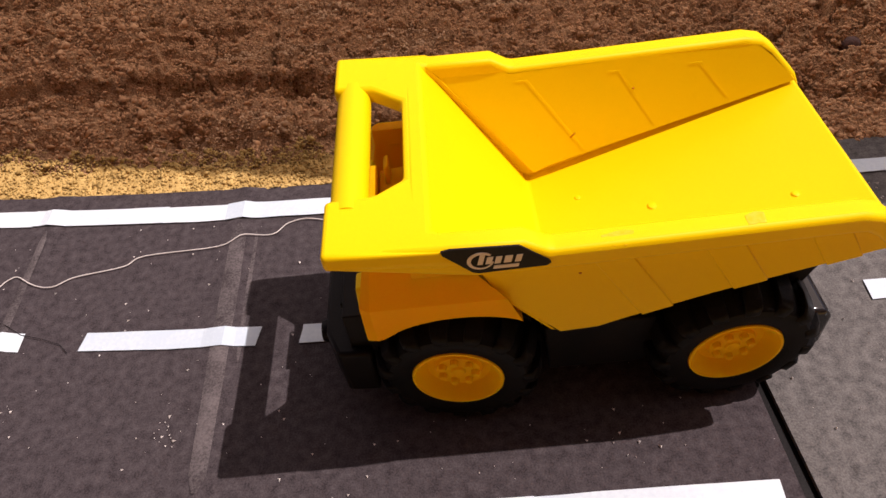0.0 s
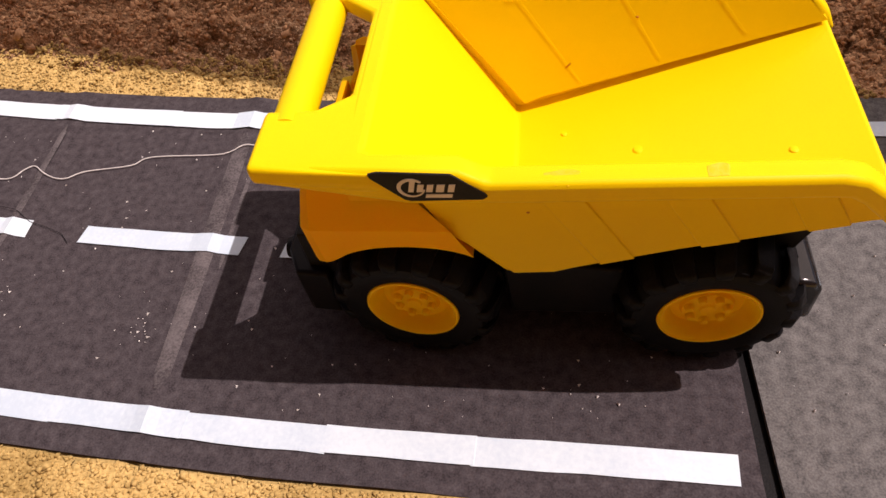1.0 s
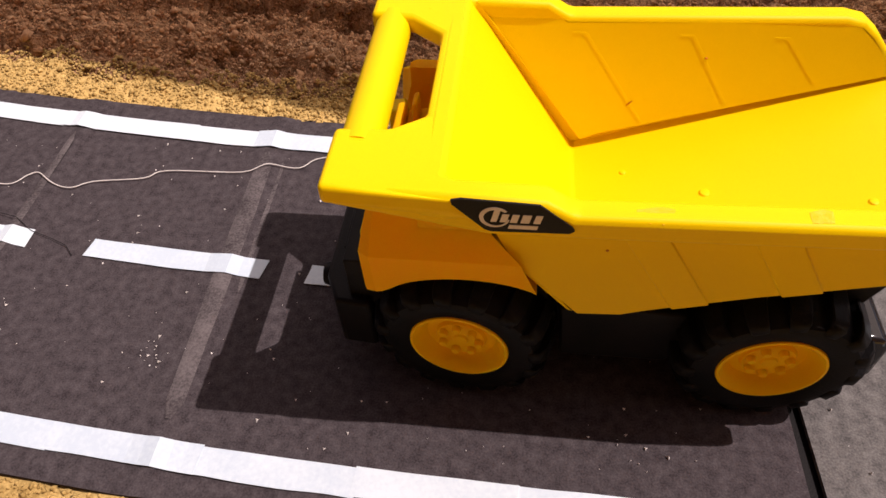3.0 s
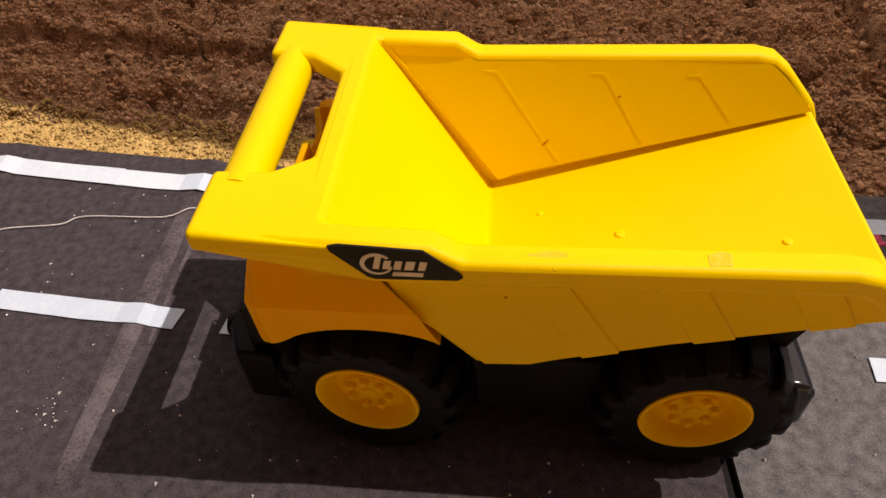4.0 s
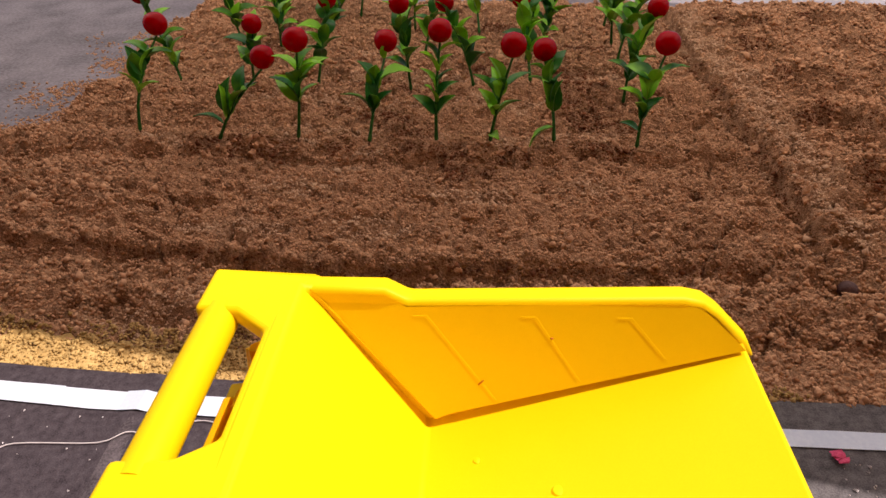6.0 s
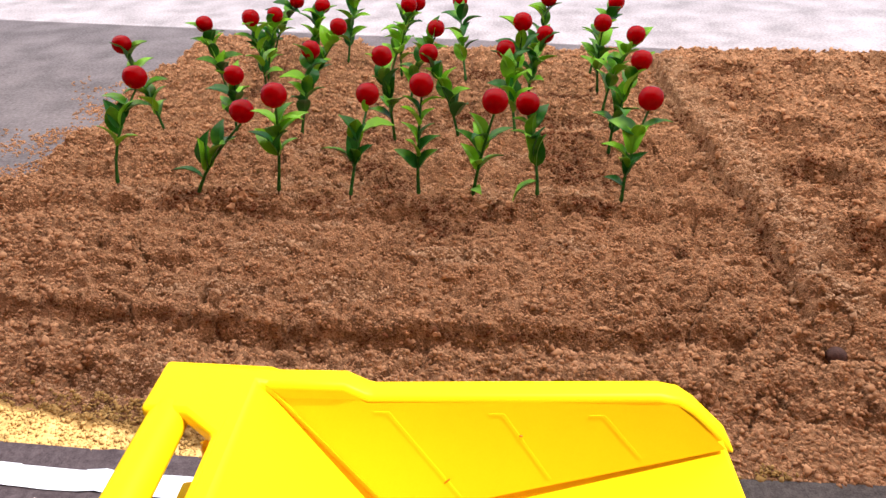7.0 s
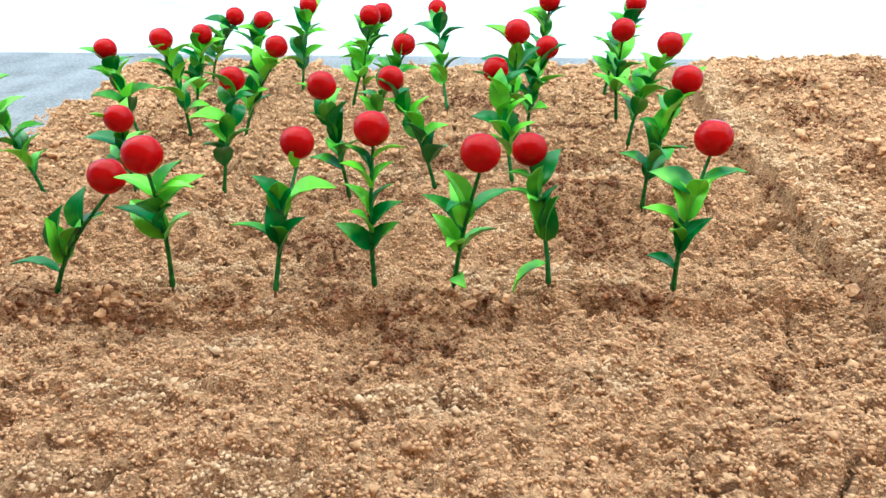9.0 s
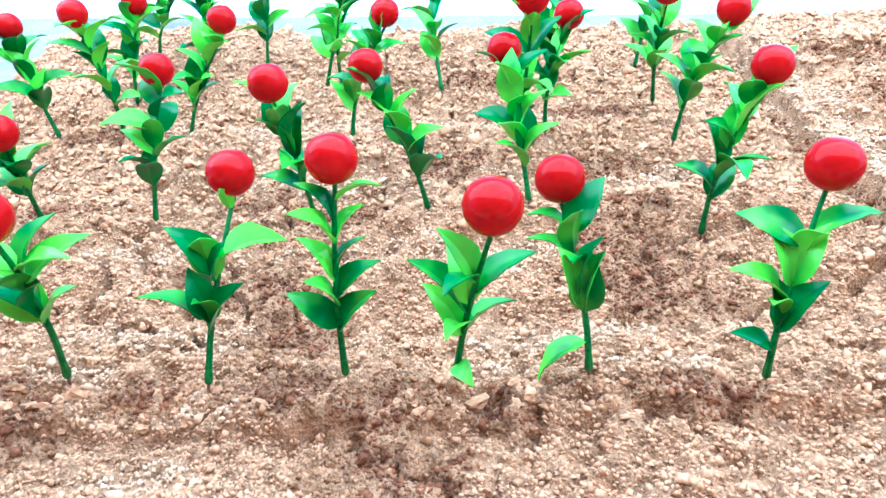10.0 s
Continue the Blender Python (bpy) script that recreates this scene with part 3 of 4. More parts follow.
prism(bm, [(-0.1205, 0.2192), (-0.1092, 0.21875), (-0.0315, 0.1105), (-0.0120, 0.1155), (0.1790, 0.1730), (0.1790, 0.1665), (-0.010, 0.1075), (-0.0345, 0.1040), (-0.1205, 0.2060)], "y", -0.0845, 0.0845)
INNER = lambda z: 0.0840 - 0.240 * (0.207 - z)
bed = part("dump_bed", bm, YELLOW, truck, "bright yellow moulded plastic dump bed, scuffed", bevel=0.0032, segments=3)
for s in (-1, 1):
    bm = bmesh.new()
    prism(bm, RIM, "y", s * 0.0836, s * 0.1000)
    bm.verts.ensure_lookup_table()
    for v in bm.verts[len(RIM) + 9:]:
        v.co.y = s * 0.0985
    for v in bm.verts:
        if v.co.x < -0.09 and abs(v.co.y) > 0.09:
            v.co.y = s * 0.0992
    part("rim_rail", bm, YELLOW, bed, bevel=0.0035)
    bm = bmesh.new()
    prism(bm, WALL, "y", s * 0.0740, s * 0.0865)
    bm.verts.ensure_lookup_table()
    for v in bm.verts[:len(WALL)]:
        v.co.y = s * 0.0846
    for v in bm.verts[len(WALL):]:
        v.co.y = s * (0.0870 + (0.206 - v.co.z) * 0.015)
    # slanted raised bands moulded into the outer face
    outer = lambda: [f for f in bm.faces if abs(f.normal.y) > 0.9 and abs(f.calc_center_median().y) > 0.0845]
    bm.normal_update()
    cuts = [((0, 0, 0.193), (0, 0, 1))] + [((x, 0, 0.193), (1, 0, 0.62)) for x in (-0.020, 0.004, 0.048, 0.072, 0.112, 0.136)]
    for at, way in cuts:
        fs = outer()
        bmesh.ops.bisect_plane(bm, geom=fs + list({e for f in fs for e in f.edges}) + list({v for f in fs for v in f.verts}), plane_co=at, plane_no=Vector(way).normalized())
        bm.normal_update()
    for x in (-0.020, 0.048, 0.112):
        hit = [f for f in outer() if f.calc_center_median().z < 0.193 and 0 < f.calc_center_median().x + 0.62 * (f.calc_center_median().z - 0.193) - x < 0.024]
        if hit:
            geo = bmesh.ops.extrude_face_region(bm, geom=hit)
            bmesh.ops.translate(bm, vec=(0, s * 0.0014, 0), verts=[v for v in geo["geom"] if isinstance(v, bmesh.types.BMVert)])
            bmesh.ops.delete(bm, geom=hit, context="FACES_ONLY")
            bm.normal_update()
    part("side_wall", bm, YELLOW, bed, bevel=0.0007, segments=2)
    # flared inner panel; low recess added to shade a line along the floor
    bm = bmesh.new()
    foot = [(-0.1065, 0.2150), (-0.0315, 0.1105), (-0.0120, 0.1155), (0.1780, 0.1728)]
    kick = [(-0.1040, 0.2160), (-0.0255, 0.1190), (-0.0140, 0.1240), (0.1765, 0.1752)]
    crest = [(0.1550, 0.1960), (0.1450, 0.2040), (0.1330, 0.2070), (-0.0430, 0.2030), (-0.0580, 0.2120)]
    top = [bm.verts.new((x, s * INNER(z), z)) for x, z in kick + crest]
    back = [bm.verts.new((x, s * min(0.0842, INNER(z) + 0.007), z)) for x, z in kick]
    low = [bm.verts.new((x, b.co.y, z - 0.0015)) for (x, z), b in zip(foot, back)]
    bm.faces.new(top)
    for i in range(3):
        bm.faces.new((top[i], top[i + 1], back[i + 1], back[i]))
        bm.faces.new((back[i], back[i + 1], low[i + 1], low[i]))
    part("inner_panel", bm, YELLOW, bed, smooth=False)
    # embossed ribs on the inner wall
    for x, z1, x1 in ((-0.0386, 0.1350, 0.0156), (0.032, 0.1515, 0.0706), (0.093, 0.1680, 0.1256)):
        bm = bmesh.new()
        prism(bm, [(x, 0.197), (x + 0.0095, 0.197), (x1 + 0.001, z1), (x1 - 0.001, z1), (x + 0.008, 0.1955), (x, 0.1955)], "y", s * -0.00025, s * 0.002)
        for v in bm.verts:
            v.co.y += s * INNER(v.co.z)
        part("rib", bm, YELLOW, bed, smooth=False)
bm = bmesh.new()
prism(bm, [(-0.1710, -0.1003), (-0.1045, -0.1003), (-0.090, -0.0990), (-0.090, -0.0850), (-0.1075, -0.0835), (-0.1075, 0.0835), (-0.090, 0.0850), (-0.090, 0.0990), (-0.1045, 0.1003), (-0.1710, 0.1003), (-0.1710, 0.058), (-0.145, 0.058), (-0.1230, 0.042), (-0.1230, -0.038), (-0.141, -0.051), (-0.1710, -0.054)], "z", 0.2075, 0.2209)
for v in bm.verts:
    v.co.z -= 0.0446 * (v.co.x + 0.168) + (0.005 if v.co.x > -0.095 else 0)
canopy = part("canopy", bm, YELLOW, truck, bevel=0.0035)
for s in (-1, 1):
    for a, b in (((-0.134, 0.0680), (-0.1165, 0.0850)), ((-0.1147, 0.0775), (-0.1147, 0.0634))):
        bm = bmesh.new()
        d = Vector((b[0] - a[0], b[1] - a[1], 0)).normalized()
        n = Vector((-d.y, d.x, 0)) * 0.0009
        prism(bm, [(a[0] + n.x, s * (a[1] + n.y)), (b[0] + n.x, s * (b[1] + n.y)), (b[0] - n.x, s * (b[1] - n.y)), (a[0] - n.x, s * (a[1] - n.y))], "z", 0.2195, 0.22128)
        for v in bm.verts:
            v.co.z -= 0.0446 * (v.co.x + 0.168)
        part("rib", bm, YELLOW, canopy, smooth=False)
bm = bmesh.new()
tube(bm, [(-0.1575, -0.062, 0.2095), (-0.1575, 0.0, 0.2095), (-0.1575, 0.066, 0.2095)], [0.0119] * 3, 24)
part("handle_bar", bm, YELLOW, truck, "round yellow grab bar across the canopy")

# moulding marks on the bed floor
for x, y, r in ((0.0527, -0.003, 0.0045), (0.1385, -0.030, 0.0035), (0.004, 0.028, 0.003)):
    bm = bmesh.new()
    revolve(bm, [(0, 0.0009), (r * 0.5, 0.0008), (r * 0.8, 0.0004), (r, -0.001), (0, -0.001)], 16)
    bmesh.ops.transform(bm, matrix=Matrix.Translation((x, y, 0.119 + 0.3011 * x)) @ Matrix.Rotation(radians(90), 4, "X") , verts=bm.verts[:])
    part("nub", bm, YELLOW, bed)

# cab with wheel arches, orange-yellow
def arch(x):
    """Lower edge of the cab side over the front wheel."""
    if x < -0.145:
        return 0.110 + (x + 0.162) * 0.59
    t = (x + 0.098) / 0.050
    return 0.1120 + 0.0218 * math.sqrt(max(0, 1 - t * t))


N = 28
for s in (-1, 1):
    bm = bmesh.new()
    rows = []
    for i in range(N + 1):
        u = i / N
        x, xt, xm = -0.162 + 0.107 * u, -0.152 + 0.066 * u, -0.160 + 0.094 * u
        zb, nose = arch(x), 0.004 * max(0, 1 - u / 0.06)
        inner = 0.064 if x < -0.118 else 0.0755
        drop = 0.022 * (s > 0) * (1 - float(smooth01(-0.120, -0.105, x)))
        rows.append([bm.verts.new(p) for p in ((xt, s * (0.0850 - nose), 0.191 - drop), (xt - 0.002, s * (0.0870 - nose), 0.184 - drop), (xm, s * (0.0930 - nose), 0.158), (x, s * (0.0865 - nose), max(zb, 0.116)), (x, s * (0.0850 - nose), zb), (x, s * (inner + 0.002), zb + 0.001), (xt, s * (inner + 0.012), 0.176 - drop), (xt, s * (inner + 0.013), 0.1895 - drop))])
    for a, b in zip(rows, rows[1:]):
        for k in range(8):
            bm.faces.new((a[k], a[(k + 1) % 8], b[(k + 1) % 8], b[k]))
    bm.faces.new(rows[-1])
    bm.faces.new(rows[0])
    bmesh.ops.remove_doubles(bm, verts=bm.verts[:], dist=1e-5)
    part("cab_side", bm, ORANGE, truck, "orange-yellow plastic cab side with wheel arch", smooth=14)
for s in (-1, 1):
    bm = bmesh.new()
    prism(bm, [(-0.167, 0.116), (-0.165, 0.148), (-0.154, 0.150), (-0.150, 0.116)], "y", s * 0.050, s * 0.0655)
    part("front_pillar", bm, YELLOW, truck, bevel=0.002)
# cab roof and seat block under the canopy
bm = bmesh.new()
prism(bm, [(-0.150, 0.117), (-0.150, 0.126), (-0.120, 0.132), (-0.070, 0.134), (-0.060, 0.130), (-0.060, 0.117)], "y", -0.067, 0.067)
prism(bm, [(-0.156, 0.117), (-0.153, 0.173), (-0.147, 0.174), (-0.146, 0.117)], "y", -0.010, 0.030)
prism(bm, [(-0.146, 0.117), (-0.146, 0.168), (-0.120, 0.172), (-0.120, 0.117)], "y", -0.004, 0.029)
prism(bm, [(-0.141, 0.165), (-0.141, 0.184), (-0.137, 0.186), (-0.137, 0.165)], "y", 0.012, 0.026)
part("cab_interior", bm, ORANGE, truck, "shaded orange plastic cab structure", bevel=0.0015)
bm = bmesh.new()
box(bm, -0.168, -0.100, -0.064, 0.064, 0.060, 0.118)
box(bm, -0.180, -0.158, -0.066, 0.066, 0.075, 0.119)
for k in range(3):
    box(bm, -0.183, -0.178, -0.050, 0.050, 0.086 + 0.011 * k, 0.092 + 0.011 * k)
part("grille", bm, BLACK, truck, "black ribbed plastic radiator grille", bevel=0.001)
bm = bmesh.new()
prism(bm, [(-0.200, -0.050), (-0.190, -0.072), (-0.165, -0.074), (-0.165, 0.074), (-0.190, 0.072), (-0.200, 0.050)], "z", 0.030, 0.082)
box(bm, -0.205, -0.19, -0.030, 0.030, 0.045, 0.066)
bumper = part("bumper", bm, BLACK, truck, "black plastic front bumper", bevel=0.003)
for s in (-1, 1):
    bm = bmesh.new()
    revolve(bm, [(0, 0.006), (0.008, 0.005), (0.0095, 0.0), (0, 0.0)], 18)
    bmesh.ops.transform(bm, matrix=pose(-0.200, s * 0.040, 0.070, 0, 0, 90), verts=bm.verts[:])
    part("headlight", bm, BLACK, bumper)
bm = bmesh.new()
box(bm, -0.165, 0.165, -0.032, 0.032, 0.045, 0.104)
prism(bm, [(-0.033, 0.036), (0.040, 0.036), (0.045, 0.046), (0.043, 0.092), (-0.030, 0.098), (-0.038, 0.090)], "y", -0.073, 0.073)
prism(bm, [(0.010, 0.100), (0.150, 0.100), (0.165, 0.145), (0.120, 0.140), (0.0, 0.106)], "y", -0.060, 0.060)
part("chassis", bm, BLACK, truck, "black plastic chassis with side tanks", bevel=0.002)
bm = bmesh.new()
prism(bm, [(0.150, 0.060), (0.150, 0.090), (0.164, 0.088), (0.170, 0.080), (0.171, 0.046), (0.164, 0.044), (0.163, 0.060)], "y", -0.079, 0.079)
part("rear_panel", bm, GLOSS, truck, "glossy black plastic rear panel", bevel=0.004)
for x0, x1, y0, y1 in ((-0.0115, 0.0075, -0.0985, -0.0905), (0.0705, 0.0815, -0.0965, -0.0880)):
    bm = bmesh.new()
    n = 6
    pts = [(x0 + (x1 - x0) * (i / n), y0 + 0.0012 * math.sin(9 * i)) for i in range(n + 1)] + [(x1 - (x1 - x0) * (i / n), y1 + 0.0012 * math.sin(7 * i)) for i in range(n + 1)]
    lo = [bm.verts.new((x, y, 0.2060)) for x, y in pts]
    hi = [bm.verts.new((x, y, 0.2065 + 0.0229 * (x + 0.041) + 0.00025 - max(0, -0.0962 - y) * 0.6)) for x, y in pts]
    bm.faces.new(hi)
    bm.faces.new(lo[::-1])
    for i in range(len(pts)):
        j = (i + 1) % len(pts)
        bm.faces.new((lo[i], lo[j], hi[j], hi[i]))
    part("worn_patch", bm, WORN, truck, "rough worn patch on the yellow rim", smooth=False)
for x in (-0.1, 0.1):
    bm = bmesh.new()
    tube(bm, [(x, -0.055, 0.062), (x, 0.055, 0.062)], [0.009, 0.009], 14)
    part("axle", bm, BLACK, truck)


# wheels
def tyre_mesh():
    bm = bmesh.new()
    prof = [(0.0335, -0.027), (0.0345, -0.031), (0.045, -0.0335), (0.051, -0.0325), (0.0545, -0.028), (0.0565, -0.015), (0.057, 0.0), (0.0565, 0.015), (0.0545, 0.028), (0.051, 0.0325), (0.045, 0.0335), (0.0345, 0.031), (0.0335, 0.027), (0.030, 0.0), (0.0335, -0.027)]
    revolve(bm, prof, 56)
    bmesh.ops.remove_doubles(bm, verts=bm.verts[:], dist=1e-6)
    return bm


def lug_mesh(side):
    """One bent tread block at the top of the x axis."""
    bm = bmesh.new()
    lug = [(0.0480, 0.0338), (0.0555, 0.0333), (0.0600, 0.0280), (0.0620, 0.0180), (0.0620, -0.002), (0.055, -0.002), (0.053, 0.024), (0.046, 0.0315)]
    half = 0.0070
    lo = [bm.verts.new((r, side * y, -half * (0.75 + 0.25 * (r - .047) / .02) - 0.006 * (y < 0.01))) for r, y in lug]
    hi = [bm.verts.new((r, side * y, half * (0.75 + 0.25 * (r - .047) / .02) - 0.006 * (y < 0.01))) for r, y in lug]
    bm.faces.new(lo)
    bm.faces.new(hi[::-1])
    for i in range(len(lug)):
        j = (i + 1) % len(lug)
        bm.faces.new((lo[i], hi[i], hi[j], lo[j]))
    bmesh.ops.bevel(bm, geom=bm.edges[:], offset=0.0011, segments=1, affect="EDGES")
    return mesh_of("tread_lug", bm, RUBBER)


def make_wheel(front):
    w = new("wheel")
    part("tyre", tyre_mesh(), RUBBER, w, "black lugged rubber tyre, dusty")
    for side in (-1, 1):
        shared = lug_mesh(side)
        for k in range(15):
            lug = new("tread_lug", shared)
            lug.parent = w
            lug.matrix_basis = Matrix.Rotation(2 * math.pi * (k + (0.5 if side > 0 else 0)) / 15, 4, "Y")
    bm = bmesh.new()
    revolve(bm, [(0, -0.0262), (0.0045, -0.0262), (0.0058, -0.0248), (0.0165, -0.0243), (0.0180, -0.0215), (0.0240, -0.0205), (0.0272, -0.0235), (0.0298, -0.0300), (0.0320, -0.0322), (0.0338, -0.0318), (0.0345, -0.0290), (0.0340, -0.010), (0, -0.010)], 48)
    part("rim", bm, RIMS, w, "yellow dished plastic rim with bolts")
    bm = bmesh.new()
    revolve(bm, [(0, -0.0282), (0.0022, -0.0282), (0.0031, -0.0268), (0.0033, -0.0240), (0, -0.0240)], 12)
    bolt = mesh_of("bolt", bm, RIMS)
    for k in range(7):
        a = 2 * math.pi * k / 7 + 0.3
        ob = new("bolt", bolt)
        ob.parent = w
        ob.location = (0.0128 * math.cos(a), 0, 0.0128 * math.sin(a))
    return w


wheel = make_wheel(True)
AXLE_Z, TRACK = 0.0620, 0.0585
STEER_F, STEER_R = -6, 1
wheel.parent = truck
wheel.matrix_basis = pose(-0.1, -TRACK, AXLE_Z, 0, 20, STEER_F)
for x, s, turn in ((-0.1, 1, STEER_F), (0.1, -1, STEER_R), (0.1, 1, STEER_R)):
    w = copy_thing(wheel, pose(x, s * TRACK, AXLE_Z, 0, 50 * x, turn + (180 if s > 0 else 0)))

# sticker with a ring mark and two lettering bars
for s in (-1,):
    bm = bmesh.new()
    prism(bm, [(-0.1035, 0.2165), (-0.0985, 0.2178), (-0.0595, 0.2158), (-0.0425, 0.2015), (-0.0410, 0.1985), (-0.0435, 0.1965), (-0.0830, 0.1952), (-0.0865, 0.1965), (-0.1030, 0.2135)], "y", s * 0.0995, s * 0.1006)
    st = part("sticker", bm, STICKER, truck, "black sticker with a pale ring emblem", smooth=False)
    bm = bmesh.new()
    ring = []
    for k in range(28):
        a = 2 * math.pi * k / 28
        wide = 0.0011 + 0.0006 * math.cos(a - 2.6)
        ring.append([bm.verts.new((-0.0815 + r * 1.08 * math.cos(a), s * 0.1010, 0.2062 + r * math.sin(a))) for r in (0.0068 - wide, 0.0068 + 0.0004)])
    for k in range(28):
        if k not in (1, 2, 27, 0):
            bm.faces.new((ring[k][0], ring[k][1], ring[(k + 1) % 28][1], ring[(k + 1) % 28][0]))
    geo = bmesh.ops.extrude_face_region(bm, geom=bm.faces[:])
    bmesh.ops.translate(bm, vec=(0, -s * 0.0004, 0), verts=[v for v in geo["geom"] if isinstance(v, bmesh.types.BMVert)])
    part("ring_emblem", bm, PRINT, st, smooth=False)
    x = -0.0835
    for k, (w, h) in enumerate(((0.0040, 0.0085), (0.0046, 0.0058), (0.0046, 0.0058), (0.0058, 0.0058), (0.0046, 0.0058))):
        bm = bmesh.new()
        z0 = 0.2030
        prism(bm, [(x, z0), (x + w * 0.75, z0), (x + w * 0.75 + 0.22 * h, z0 + h), (x + 0.22 * h, z0 + h)], "y", s * 0.1006, s * 0.1010)
        part("lettering_bar", bm, PRINT, st, smooth=False)
        x += w + 0.0006
    bm = bmesh.new()
    prism(bm, [(-0.0745, 0.1985), (-0.0600, 0.1985), (-0.0594, 0.2012), (-0.0739, 0.2012)], "y", s * 0.1006, s * 0.1010)
    part("lettering_bar", bm, PRINT, st, smooth=False)

# scuffs and marks in the plastic
SCUFF = material("scuff", (0.42, 0.13, 0.002), (0.60, 0.22, 0.002), 0.7, 60, 600, 0.1)
for x, y, z, l, w, a in ((0.0058, 0.0697, 0.1483, 0.0035, 0.0007, -50), (0.052, 0.0777, 0.182, 0.0012, 0.0008, 10), (0.006, -0.0985, 0.199, 0.0012, 0.0008, 0), (-0.020, -0.0876, 0.170, 0.001, 0.0008, 0)):
    bm = bmesh.new()
    bmesh.ops.create_icosphere(bm, subdivisions=2, radius=1.0)
    bmesh.ops.transform(bm, matrix=pose(x, y, z, 0, a, 0) @ Matrix.Diagonal((l, 0.0006, w, 1)), verts=bm.verts[:])
    part("scuff", bm, SCUFF, bed, "small dark scuff in the plastic")


# ---- artificial berry plants ----
PEG = material("brown_peg", (0.10, 0.05, 0.025), (0.22, 0.12, 0.06), 0.8, 90, 500, 0.2)


def leaf_mesh(length, width, droop, fold, rs):
    """A pointed plastic leaf along +x, folded on its midrib, curving down towards the tip, with thickness."""
    bm = bmesh.new()
    n = 7
    up, lo = [], []
    for i in range(n + 1):
        t = i / n
        w = width * 0.5 * (math.sin(math.pi * min(1, t ** 0.72)) ** 0.85 if 0 < t < 1 else 0.03)
        x = length * (t - 0.12 * droop * t * t)
        z = length * (0.16 * math.sin(math.pi * t * 0.8) - droop * 0.42 * t * t)
        tw = rs.uniform(-0.03, 0.03) * width
        row_u, row_l = [], []
        for c in (-1, -0.5, 0, 0.5, 1):
            zz = z + abs(c) * w * fold + tw * c
            row_u.append(bm.verts.new((x, c * w, zz + 0.00035)))
            row_l.append(bm.verts.new((x, c * w, zz - 0.00035 - 0.0004 * (c == 0))))
        up.append(row_u)
        lo.append(row_l)
    for i in range(n):
        for c in range(4):
            bm.faces.new((up[i][c], up[i + 1][c], up[i + 1][c + 1], up[i][c + 1]))
            bm.faces.new((lo[i][c], lo[i][c + 1], lo[i + 1][c + 1], lo[i + 1][c]))
        for c in (0, 4):
            bm.faces.new((up[i][c], up[i + 1][c], lo[i + 1][c], lo[i][c]))
    for i in (0, n):
        bm.faces.new(up[i] + lo[i][::-1])
    return bm


def berry_plant(base, berry, leaves, seed, radius=0.0182, group="berry plants in the soil bed", lean="upright"):
    """A stem from the soil to a red berry, with leaves of (height share, azimuth, length, rise)."""
    rs = random.Random(seed)
    bx, by = base
    bz = float(soil_z(bx, by))
    root = tagged(new("berry_plant"), "%s artificial plant, glossy green leaves, one red berry, in soil" % lean, "artificial plant", group=group)
    root.matrix_basis = Matrix.Translation((bx, by, bz))
    tip = Vector(berry) - Vector((bx, by, bz))
    tip -= Vector((0, 0, radius * 0.8))
    bend = Vector((rs.uniform(-.006, .006) - 0.18 * tip.x, rs.uniform(-.004, .004) - 0.18 * tip.y, 0))

    def along(t):
        return tip * t + bend * math.sin(math.pi * t)

    bm = bmesh.new()
    ts = [0.045, 0.06, 0.10, 0.13, 0.3, 0.5, 0.7, 0.85, 1.0]
    tube(bm, [along(t) for t in ts], [0.0024, 0.0032, 0.0031, 0.0026, 0.0024, 0.0022, 0.0020, 0.0018, 0.0017], 8)
    part("stem", bm, STEM, root)
    bm = bmesh.new()
    tube(bm, [along(t) for t in (-0.08, 0.0, 0.055)], [0.0012, 0.0013, 0.0013], 7)
    part("peg", bm, PEG, root, "thin brown peg under the stem")
    for share, az, length, rise in leaves:
        share, az, rise = share + rs.uniform(-.02, .02), az + rs.uniform(-8, 8), rise + 4 + rs.uniform(-6, 6)
        length *= 0.98
        bm = leaf_mesh(length, length * rs.uniform(0.42, 0.54), rs.uniform(0.08, 0.48), rs.uniform(0.25, 0.55), rs)
        bmesh.ops.transform(bm, matrix=Matrix.Translation(along(share)) @ pose(0, 0, 0, rs.uniform(-25, 25), -rise, az), verts=bm.verts[:])
        part("leaf", bm, LEAF, root)
    bm = bmesh.new()
    bmesh.ops.create_uvsphere(bm, u_segments=28, v_segments=18, radius=radius)
    for v in bm.verts:
        v.co.z *= 0.985
        v.co += v.normal * radius * 0.02 * noise.noise(v.co * 60 + Vector((seed, 0, 0)))
        if v.co.z > radius * 0.85:
            v.co.z -= radius * 0.05
    bmesh.ops.translate(bm, vec=Vector(berry) - Vector((bx, by, bz)), verts=bm.verts[:])
    part("berry", bm, BERRY, root, "glossy red berry")
    return root


def any_leaves(seed, n=11):
    rs = random.Random(seed + 500)
    a = rs.uniform(0, 360)
    out = []
    for k in range(n):
        a += 137 + rs.uniform(-25, 25)
        out.append((0.30 + 0.60 * k / (n - 1), a, rs.uniform(0.044, 0.060), rs.uniform(14, 58)))
    return out


